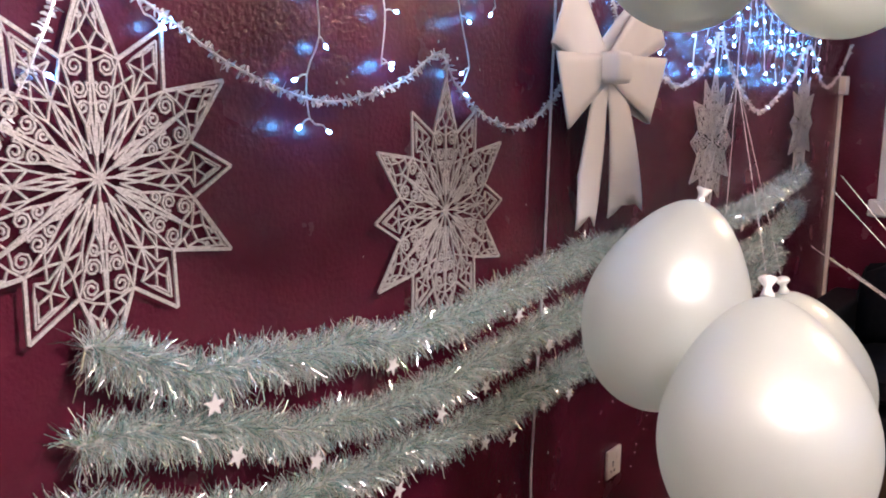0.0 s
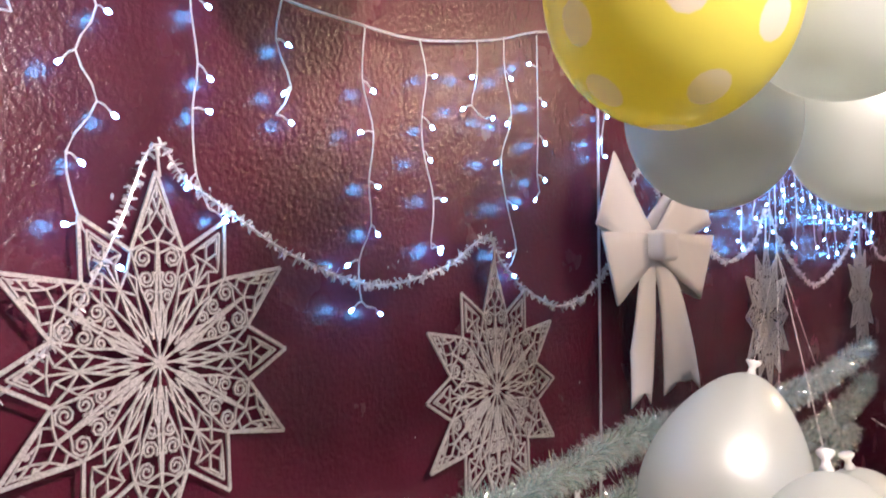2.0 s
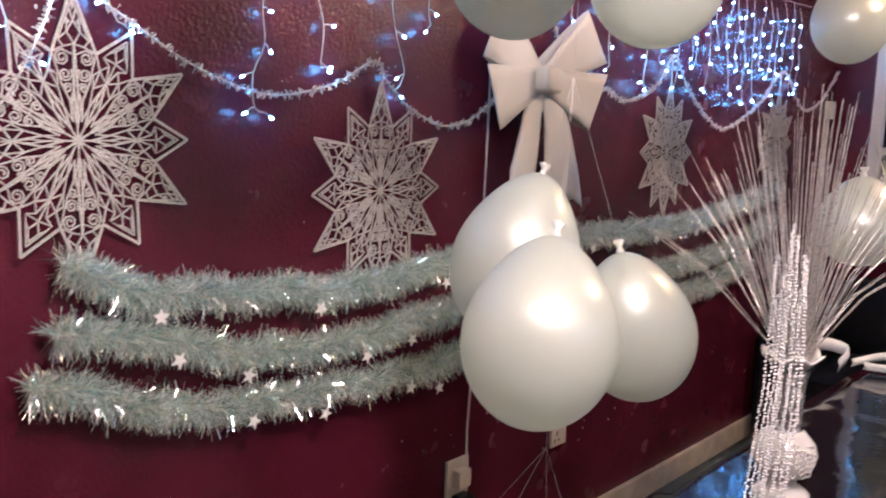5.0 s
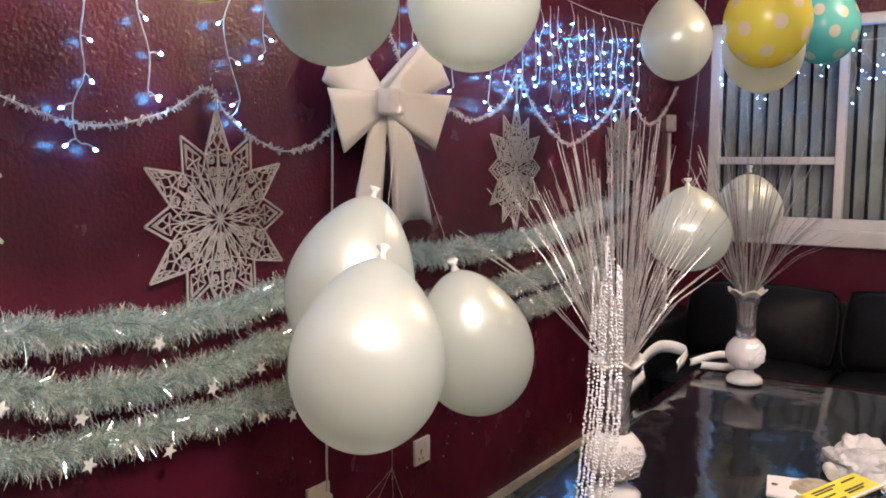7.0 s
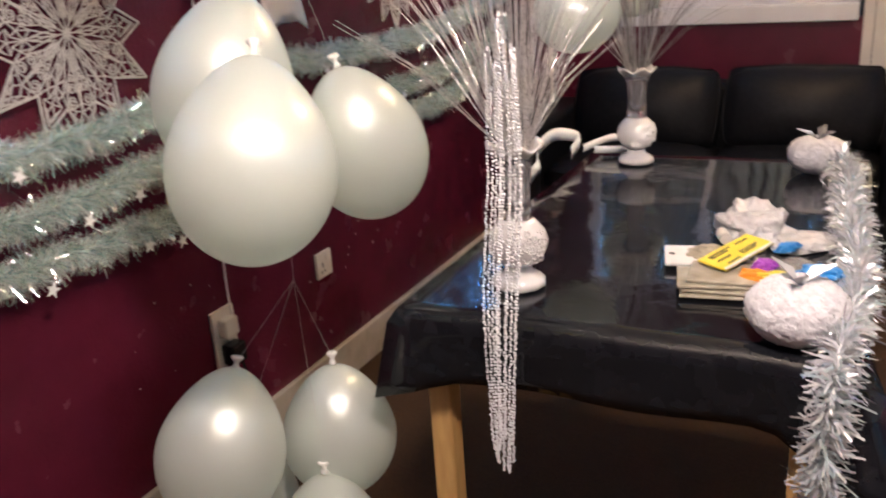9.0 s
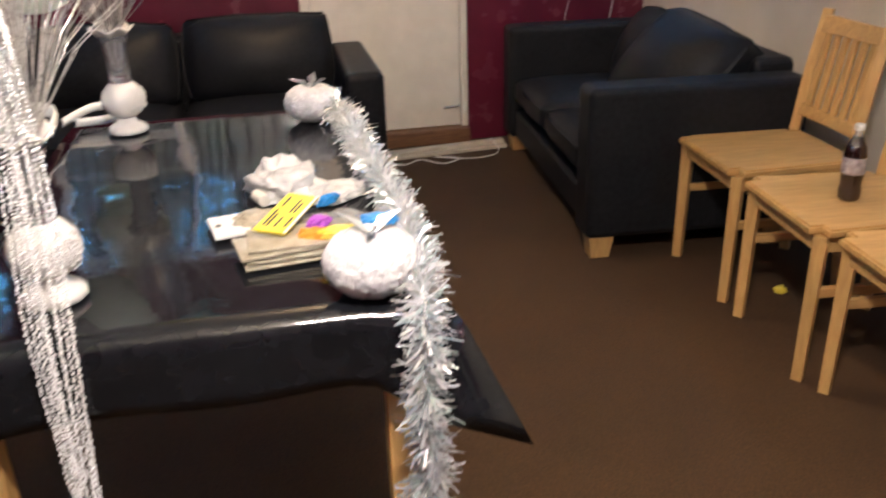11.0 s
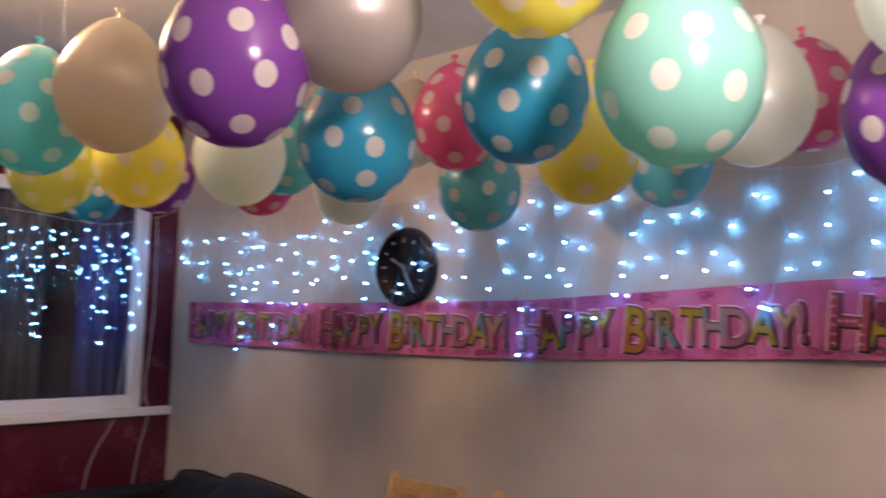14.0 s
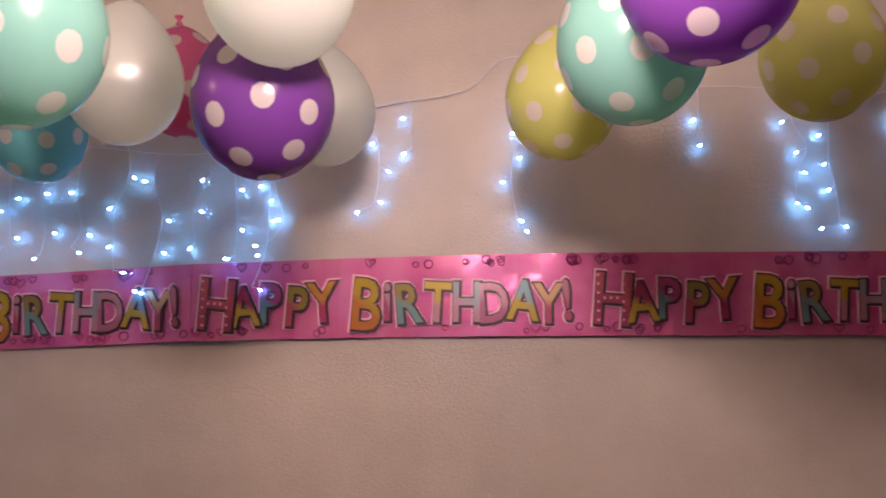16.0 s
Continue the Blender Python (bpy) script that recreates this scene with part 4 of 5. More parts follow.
# ---- chairs ----
def chair(at, turn):
    """A pine chair; its front faces -x in its own space, the seat's middle at the origin."""
    g = thing("dining_chair", "lacquered pine chair with a slatted back, by the wall", "chair", "pine chairs along the wall", at=at)
    g.rotation_euler[2] = radians(turn)
    s = bmesh.new()
    box(s, (-0.255, -0.236, 0.425), (0.205, 0.236, 0.452))
    for v in s.verts:
        if v.co.x > 0:
            v.co.y *= 0.88
    bmesh.ops.bevel(s, geom=[e for e in s.edges if abs(e.verts[0].co.z - e.verts[1].co.z) > 0.02], offset=0.04, segments=4, affect="EDGES")
    bmesh.ops.bevel(s, geom=[e for e in s.edges if abs(e.verts[0].co.z - e.verts[1].co.z) < 0.002 and len(e.link_faces) == 2 and e.calc_face_angle(0) > 1], offset=0.006, segments=2, affect="EDGES")
    part("seat", s, M["pine"], g)
    for y in (-0.198, 0.198):
        lg = bmesh.new()
        tube(lg, [(-0.222, y, F0), (-0.215, y, 0.425)], 0.021, 4, 0.026)
        part("front_leg", lg, M["pine_up"], g)
        bl = bmesh.new()
        q = y * 0.90
        tube(bl, [(0.215, q, F0), (0.19, q, 0.24), (0.188, q, 0.46), (0.215, q, 0.68), (0.255, q, 0.885)], 0.024, 4)
        part("back_leg", bl, M["pine_up"], g)
        part("side_stretcher", boxed((-0.210, y - 0.009, 0.235), (0.185, y + 0.009, 0.265), 0.003), M["pine"], g)
        part("side_rail", boxed((-0.210, y - 0.010, 0.375), (0.185, y + 0.010, 0.424), 0.003), M["pine"], g)
    part("front_rail", boxed((-0.228, -0.180, 0.375), (-0.208, 0.180, 0.424), 0.003), M["pine"], g)
    part("middle_stretcher", boxed((-0.01, -0.190, 0.238), (0.01, 0.190, 0.262), 0.003), M["pine"], g)
    for z, x, h in ((0.838, 0.243, 0.06), (0.535, 0.196, 0.045)):
        ob = part("back_rail", boxed((-0.011, -0.17, -h / 2), (0.011, 0.17, h / 2), 0.004), M["pine"], g)
        ob.matrix_basis = pose(x, 0, z, 0, 11, 0)
    for k in range(6):
        ob = part("back_slat", boxed((-0.007, -0.0145, -0.132), (0.007, 0.0145, 0.132), 0.003), M["pine_up"], g)
        ob.matrix_basis = pose(0.219, -0.13 + k * 0.052, 0.684, 0, 9.5, 0)


for x, y, turn in ((3.06, 3.60, -3), (3.03, 3.085, -5), (3.03, 2.61, -5)):
    chair((x, y, 0), turn)

# ---- bottle on a chair ----
bt = thing("cola_bottle", "dark cola bottle with a grey label standing on a chair", "bottle", at=(2.985, 3.07, 0.4525))
part("body", lathe([(0.026, 0), (0.031, 0.008), (0.032, 0.03), (0.029, 0.05), (0.032, 0.075), (0.032, 0.135), (0.028, 0.16), (0.014, 0.19)], 24), M["cola"], bt, smooth=True)
neck = part("neck", lathe([(0.0142, 0.1905), (0.012, 0.20), (0.0115, 0.208)], 16), M["clear_plastic"], bt, smooth=True)
part("label", lathe([(0.0326, 0.082), (0.0328, 0.084), (0.0328, 0.128), (0.0326, 0.130)], 24), M["label_silver"], bt, "grey wrapped label", smooth=True)
part("cap", lathe([(0.0145, 0.2085), (0.015, 0.21), (0.015, 0.223), (0.013, 0.225)], 16), M["plastic_white"], neck, smooth=True)


# ---- clock ----
ck = thing("wall_clock", "round black wall clock with a dark face", "clock", at=(W, 3.85, 1.695))
rim = lathe([(0.135, 0.03), (0.140, 0.036), (0.155, 0.036), (0.166, 0.024), (0.168, 0.002), (0.160, 0.0), (0.130, 0.004)], 48)
r = part("rim", rim, M["black_plastic"], ck, smooth=True)
r.matrix_basis = pose(0, 0, 0, 0, -90, 0)
f = part("face", lathe([(0.001, 0.028), (0.1345, 0.028), (0.1346, 0.022), (0.001, 0.020)], 48), M["clock_face"], ck)
f.matrix_basis = pose(0, 0, 0, 0, -90, 0)
for k in range(12):
    a = k * math.pi / 6
    ln = 0.022 if k % 3 == 0 else 0.013
    ob = part("hour_mark", boxed((-0.0315, -0.003, 0.122 - ln), (-0.0292, 0.003, 0.122)), M["plastic_white"], ck)
    ob.matrix_basis = pose(0, 0, 0, k * 30, 0, 0)
for a, ln, w in ((-62, 0.075, 0.004), (150, 0.105, 0.003)):
    ob = part("pointer", boxed((-0.0345, -w, -0.015), (-0.0325, w, ln)), M["plastic_white"], ck)
    ob.matrix_basis = pose(0, 0, 0, a, 0, 0)


# ---- banner ----
def foil(name, a, b, rough):
    m = principled(name, a, rough, 0.35, Coat_Weight=0.4, Coat_Roughness=0.1)
    return grain(m, 7, a, b, bump=0.25, bump_scale=5, distance=0.02)


M["pink_foil"] = foil("pink_foil", (0.74, 0.13, 0.35), (0.86, 0.28, 0.51), 0.2)
INK = {"H": ((0.62, 0.12, 0.16), (0.50, 0.08, 0.16)), "A": ((0.42, 0.05, 0.12), (0.60, 0.42, 0.05)), "P": ((0.50, 0.08, 0.22), (0.16, 0.36, 0.38)), "p": ((0.36, 0.30, 0.06), (0.55, 0.10, 0.16)), "Y": ((0.68, 0.34, 0.06), (0.55, 0.06, 0.18)),
       "B": ((0.62, 0.44, 0.04), (0.66, 0.24, 0.05)), "i": ((0.66, 0.34, 0.40), (0.58, 0.10, 0.24)), "R": ((0.38, 0.30, 0.08), (0.20, 0.38, 0.38)), "T": ((0.58, 0.42, 0.05), (0.60, 0.28, 0.34)), "h": ((0.34, 0.38, 0.42), (0.55, 0.30, 0.36)),
       "D": ((0.60, 0.30, 0.36), (0.48, 0.16, 0.26)), "a": ((0.26, 0.46, 0.48), (0.60, 0.44, 0.06)), "y": ((0.76, 0.50, 0.26), (0.58, 0.12, 0.22)), "!": ((0.62, 0.26, 0.34), (0.56, 0.12, 0.22))}


def two_tone(name, upper, lower):
    """Printed letter whose colour runs from one tone to another, slanting."""
    m = principled(name, lower, 0.28, 0.3)
    n, ln = m.node_tree.nodes, m.node_tree.links
    co, sp, ad, rp = n.new("ShaderNodeTexCoord"), n.new("ShaderNodeSeparateXYZ"), n.new("ShaderNodeMath"), n.new("ShaderNodeValToRGB")
    ln.new(co.outputs["Generated"], sp.inputs[0])
    ad.operation = "MULTIPLY_ADD"
    ad.inputs[1].default_value = 0.35
    ln.new(sp.outputs[0], ad.inputs[0])
    ln.new(sp.outputs[1], ad.inputs[2])
    rp.color_ramp.elements[0].position, rp.color_ramp.elements[1].position = 0.55, 0.78
    rp.color_ramp.elements[0].color, rp.color_ramp.elements[1].color = (*lower, 1), (*upper, 1)
    ln.new(ad.outputs[0], rp.inputs[0])
    ln.new(rp.outputs[0], n["Principled BSDF"].inputs["Base Color"])
    return m


for k, (up, low) in INK.items():
    M["ink_" + k] = two_tone("letter_print", tuple(v * 0.75 for v in up), tuple(v * 0.75 for v in low))
M["ink_dark"] = principled("letter_outline", (0.045, 0.018, 0.03), 0.4)
M["ink_halo"] = principled("letter_halo", (0.80, 0.46, 0.56), 0.35)
M["ink_motif"] = principled("motif_print", (0.22, 0.012, 0.10), 0.4)


def glyph(ch, size, swell, depth):
    """A letter of the built-in font as a mesh, standing in the plane x = 0, read from -x."""
    cu = bpy.data.curves.new("glyph", "FONT")
    cu.body, cu.size, cu.offset, cu.extrude, cu.align_x = ch, size, swell, depth, "CENTER"
    cu.resolution_u = 3
    ob = bpy.data.objects.new("glyph", cu)
    scene.collection.objects.link(ob)
    bpy.context.view_layer.update()
    me = bpy.data.meshes.new_from_object(ob.evaluated_get(bpy.context.evaluated_depsgraph_get()))
    bpy.data.objects.remove(ob)
    return me


BANNER_EDGES = [5.43, 4.39, 3.27, 2.20, 1.04, -0.12]


def banner_z(y):
    """Lower edge of the banner; it sags between its fixings."""
    ys, zs = [-0.2, 1.0, 1.6, 2.2, 3.2, 4.2, 5.5], [1.412, 1.408, 1.402, 1.389, 1.343, 1.330, 1.333]
    return float(np.interp(y, ys, zs))


def banner_x(y, v):
    """The pleated foil's place off the wall, at height v from 0 to 1."""
    pleat = (BANNER_EDGES[0] - y) / 0.193
    q = int(pleat)
    tilt = (0.007 * math.sin(q * 2.7) - (-1) ** q * 0.004) * (pleat - q - 0.5)
    wav = 0.003 * math.sin(y * 5 + v * 2) + tilt + 0.004 * math.sin(q * 1.9) * (v - 0.5) + 0.002 * noise.noise((y * 6, v * 2.8, 0))
    return W - 0.022 + wav * 0.8


def banner():
    g = thing("birthday_banner", "shiny pink foil banner reading HAPPY BIRTHDAY over and over", "banner")
    vs, fs = [], []
    n = 220
    for k in range(n + 1):
        y = BANNER_EDGES[0] + (BANNER_EDGES[-1] - BANNER_EDGES[0]) * k / n
        z0 = banner_z(y)
        h = 0.215 + 0.025 * max(0, min(1, (3.2 - y) / 2))
        for j in range(5):
            vs.append((banner_x(y, j / 4), y, z0 + h * j / 4))
    for k in range(n):
        for j in range(4):
            a = k * 5 + j
            fs.append((a, a + 1, a + 6, a + 5))
    ob = raw("foil_strip", vs, fs, M["pink_foil"], g)
    ob.modifiers.new("thick", "SOLIDIFY").thickness = 0.0008
    cols = ["H", "A", "P", "p", "Y", "", "B", "i", "R", "T", "h", "D", "a", "y", "!"]
    text = "HAPPY BiRTHDAY!"
    pos = [0.065, 0.145, 0.205, 0.270, 0.345, 0, 0.445, 0.505, 0.560, 0.630, 0.705, 0.775, 0.845, 0.910, 0.960]
    cache = {}
    for a, b in zip(BANNER_EDGES, BANNER_EDGES[1:]):
        for ch, col, u in zip(text, cols, pos):
            if ch == " ":
                continue
            big = ch == "B" or (ch == "H" and u < 0.1)
            y = a + (b - a) * u
            x = min(banner_x(y + e, 0.5) for e in (-0.05, 0, 0.05)) - 0.003
            z = banner_z(y) + (0.045 if not big else 0.030) + 0.006 * math.sin(u * 40)
            tilt = 5 * math.sin(u * 31)
            for layer, swell, dx in (("ink_halo", 0.0128, -0.001), ("ink_dark", 0.0095, -0.0026), ("ink_" + col, 0.0030, -0.0042)):
                key = (ch, big, layer)
                if key not in cache:
                    me = glyph(ch, 0.212 if big else 0.162, swell, 0.0006)
                    me.materials.clear()
                    me.materials.append(M[layer])
                    cache[key] = me
                width = abs(b - a) / 1.17
                share("letter" if layer.startswith("ink_" + col) else "letter_edge", cache[key], g, Matrix.Translation((x + dx, y - (0.003 if layer == "ink_dark" else 0), z - (0.002 if layer == "ink_dark" else 0))) @ pose(0, 0, 0, tilt, 0, 0) @ pose(0, 0, 0, 90, 0, -90) @ Matrix.Diagonal((0.80 * width, 1, 1, 1)))
    for a, b in zip(BANNER_EDGES, BANNER_EDGES[1:]):
        y = a + (b - a) * 0.065
        x = min(banner_x(y + e, 0.5) for e in (-0.05, 0, 0.05)) - 0.0085
        dots = bmesh.new()
        for dy, dz in [(q, 0.045 + 0.026 * i) for q in (-0.036, 0.036) for i in range(6)] + [(q, 0.108) for q in (-0.018, 0, 0.018)]:
            bmesh.ops.create_icosphere(dots, subdivisions=1, radius=0.0042, matrix=Matrix.Translation((x, y + dy, banner_z(y) + dz)) @ Matrix.Diagonal((0.2, 1, 1, 1)))
        part("dot_print", dots, M["ink_halo"], g, kind="stuff")
    rng = random.Random(11)
    bm = bmesh.new()
    for k in range(190):
        y = rng.uniform(BANNER_EDGES[-1] + 0.02, BANNER_EDGES[0] - 0.02)
        z = banner_z(y) + (rng.uniform(0.014, 0.028) if k % 2 else rng.uniform(0.190, 0.202) + 0.025 * max(0, min(1, (3.2 - y) / 2)))
        rr = rng.uniform(0.007, 0.014)
        mx = banner_x(y, 0.08 if k % 2 else 0.9) - 0.0032
        pts = []
        for i in range(13):
            t = i / 12 * 2 * math.pi
            if k % 3:
                pts.append((mx, y + rr * math.cos(t), z + rr * math.sin(t)))
            else:
                pts.append((mx, y + rr * 1.2 * math.sin(t) ** 3, z + rr * (0.95 * math.cos(t) - 0.38 * math.cos(2 * t) - 0.15 * math.cos(3 * t))))
        tube(bm, pts, 0.0018, 4)
    part("motif", bm, M["ink_motif"], g, "tiny printed hearts and circles", kind="stuff")
    for k in range(1, 29):
        y = BANNER_EDGES[0] - k * 0.193
        part("fold", boxed((banner_x(y, 0.5) - 0.0030, y - 0.0012, banner_z(y) + 0.002), (banner_x(y, 0.5) - 0.0012, y + 0.0012, banner_z(y) + 0.21)), M["pink_foil"], g)
    for y in BANNER_EDGES[1:-1]:
        part("fold", boxed((banner_x(y, 0.5) - 0.0036, y - 0.0025, banner_z(y)), (banner_x(y, 0.5) - 0.0012, y + 0.0025, banner_z(y) + 0.225)), M["pink_foil"], g)


banner()


# ---- fairy lights ----
bulb_bm = lathe([(0.0003, 0), (0.0019, 0.001), (0.0029, 0.003), (0.0032, 0.006), (0.0026, 0.009), (0.0004, 0.0108)], 8)
BULB = bpy.data.meshes.new("led")
bulb_bm.to_mesh(BULB)
bulb_bm.free()
BULB.materials.append(M["bulb"])


def fairy_lights(label, swag, drops, out, seed, gap=0.08, sway=0.026, flare=0.0, bulb=1.0, wires=1.0):
    """An icicle string: a swagged wire with drops; out points from the wall into the room."""
    rng = random.Random(seed)
    g = thing("fairy_lights", label, "fairy lights", "icicle light strings")
    out = Vector(out)
    along = Vector((0, 0, 1)).cross(out)
    wire = bmesh.new()
    if swag:
        tube(wire, smooth_line(swag, 0.04), 0.0022 * wires, 5)
    spots = []
    for top, length in drops:
        top = Vector(top)
        pts, z, k = [top], 0.0, 0
        while z < length:
            z += gap * rng.uniform(0.75, 1.25)
            side = rng.uniform(-sway, sway)
            p = top + Vector((0, 0, -min(z, length))) + along * side + out * (rng.uniform(0.003, 0.014) + (flare if top.z - z < 1.66 else 0.0))
            pts.append(p)
            k += 1
            stem = p + along * (0.016 if (k + rng.randint(0, 1)) % 2 else -0.016) * rng.uniform(0.6, 1.6) + Vector((0, 0, rng.uniform(-0.016, 0.004)))
            tube(wire, [p, (p + stem) / 2 + Vector((0, 0, 0.003)), stem], 0.0015 * wires, 4)
            spots.append((stem, stem - p))
        tube(wire, smooth_line(pts, 0.02) if len(pts) > 1 else pts, 0.0017 * wires, 4)
    part("wire", wire, M["wire"], g)
    for p, d in spots:
        q = d.to_track_quat("Z", "Y").to_matrix().to_4x4()
        share("led", BULB, g, Matrix.Translation(p) @ q @ Matrix.Scale(bulb, 4))
    return g


rl = random.Random(21)
IN_W, IN_N, IN_E = (1, 0, 0), (0, -1, 0), (-1, 0, 0)
swag_w = [(0.02, 0.9, 2.060), (0.02, 1.25, 2.030), (0.02, 1.59, 1.945), (0.02, 1.72, 1.916), (0.02, 1.89, 1.912), (0.02, 2.04, 1.918), (0.02, 2.26, 1.965), (0.02, 2.5, 2.030), (0.02, 2.75, 1.960), (0.02, 3.05, 1.930), (0.02, 3.4, 1.980)]
fairy_lights("white icicle fairy lights, lit, hanging on the burgundy wall", swag_w,
             [((0.02, 1.20, 2.030), 0.42), ((0.02, 1.315, 2.010), 0.22), ((0.02, 1.40, 1.990), 0.50), ((0.02, 1.57, 1.950), 0.38), ((0.02, 1.72, 1.916), 0.19), ((0.02, 1.90, 1.912), 0.49), ((0.02, 2.04, 1.918), 0.39), ((0.02, 2.21, 1.955), 0.16), ((0.02, 2.30, 1.980), 0.49), ((0.02, 2.42, 2.010), 0.35), ((0.02, 2.68, 1.970), 0.2), ((0.02, 3.05, 1.930), 0.30), ((0.02, 3.28, 1.960), 0.33), ((0.02, 3.50, 1.980), 0.40), ((0.02, 1.05, 2.040), 0.35)], IN_W, 1)
drops = [((0.02, 3.65 + i * 0.086 + rl.uniform(-0.02, 0.02), 2.03 + rl.uniform(-0.03, 0.03)), rl.uniform(0.22, 0.46)) for i in range(16)]
fairy_lights("dense white icicle fairy lights, lit, hanging on the burgundy wall", [(0.02, 3.4, 1.98), (0.02, 3.9, 2.05), (0.02, 4.5, 2.04), (0.02, 5.1, 2.06)], drops, IN_W, 2, 0.09, wires=0.6)
drops = [((0.30 + i * 0.085 + rl.uniform(-0.03, 0.03), L - 0.03, 2.10), rl.uniform(0.2, 0.42)) for i in range(16)]
drops += [((1.85 + i * 0.07, L - 0.03, 1.98), rl.uniform(0.12, 0.38)) for i in range(7)]
drops += [((2.45 + i * 0.058 + rl.uniform(-0.012, 0.012), L - 0.03, 1.94 + rl.uniform(-0.02, 0.02)), rl.choice((0.25, 0.3, 0.38, 0.45, 0.55, 0.6))) for i in range(14)]
fairy_lights("white icicle fairy lights, lit, hanging across the windows and door", [(0.2, L - 0.03, 2.03), (0.9, L - 0.03, 1.98), (1.6, L - 0.03, 2.02), (2.1, L - 0.03, 1.97), (2.6, L - 0.03, 1.95), (3.0, L - 0.03, 1.93), (3.3, L - 0.03, 2.0), (3.43, L - 0.03, 2.06)], drops, IN_N, 3, 0.072, 0.024, bulb=0.68, wires=0.42)
EX = W - 0.016
drops = [((EX, y + 0.10 + rl.uniform(-0.02, 0.02), 1.98 + rl.uniform(-0.05, 0.05)), ln) for y, ln in ((5.38, 0.2), (5.20, 0.3), (5.05, 0.3), (4.90, 0.42), (4.80, 0.62), (4.70, 0.34), (4.58, 0.60), (4.42, 0.42), (4.30, 0.36), (4.2, 0.24), (4.1, 0.3), (4.0, 0.28), (3.9, 0.36), (3.80, 0.44), (3.7, 0.4), (3.6, 0.34), (3.52, 0.40), (3.40, 0.3))]
fairy_lights("white icicle fairy lights, lit, hanging on the cream wall", [(EX, 5.35, 1.97), (EX, 5.0, 2.0), (EX, 4.5, 2.04), (EX, 4.0, 1.97), (EX, 3.6, 2.0), (EX, 3.35, 2.02)], drops, IN_E, 4, flare=0.036, gap=0.098, bulb=0.85, wires=0.5)
drops = [((EX, y + 0.09, 1.97 + rl.uniform(-0.05, 0.06)), ln) for y, ln in ((3.26, 0.40), (3.12, 0.64), (3.0, 0.35), (2.88, 0.48), (2.75, 0.42), (2.68, 0.28), (2.58, 0.38), (2.46, 0.3), (2.33, 0.42), (2.22, 0.44), (2.08, 0.3), (1.98, 0.38), (1.89, 0.40), (1.86, 0.36))]
fairy_lights("white icicle fairy lights, lit, hanging on the cream wall", [(EX, 3.35, 2.02), (EX, 3.0, 1.96), (EX, 2.6, 1.98), (EX, 2.2, 1.95), (EX, 1.9, 2.02)], drops, IN_E, 5, flare=0.036, gap=0.108, wires=0.65)
fairy_lights("sparse white icicle fairy lights, lit, hanging on the cream wall", [(EX, 1.9, 2.02), (EX, 1.65, 2.09), (EX, 1.38, 2.14), (EX, 1.24, 2.24), (EX, 0.95, 2.12), (EX, 0.7, 2.14), (EX, 0.47, 2.13), (EX, 0.3, 2.10), (EX, -0.1, 2.16)],
             [((EX, 1.665, 2.09), 0.31), ((EX, 1.56, 2.12), 0.16), ((EX, 1.235, 2.2), 0.48), ((EX, 0.70, 2.14), 0.18), ((EX, 0.33, 2.10), 0.38), ((EX, 0.42, 2.12), 0.33), ((EX, 0.1, 2.13), 0.3), ((EX, -0.05, 2.15), 0.4)], IN_E, 6, flare=0.036, gap=0.085)
b = bmesh.new()
tube(b, smooth_line([(3.30, L - 0.03, 2.0), (3.31, L - 0.03, 1.5), (3.28, L - 0.035, 1.1), (3.30, L - 0.045, 0.96), (3.27, L - 0.02, 0.75), (3.24, L - 0.02, 0.55)]), 0.0022, 5)
tube(b, smooth_line([(3.20, L - 0.03, 1.95), (3.17, L - 0.03, 1.4), (3.13, L - 0.035, 1.05), (3.12, L - 0.045, 0.95), (3.02, L - 0.02, 0.75), (2.98, L - 0.02, 0.58)]), 0.0022, 5)
tagged(part("light_cable", b, M["wire"]), "thin white cables hanging from the fairy lights", "cable")

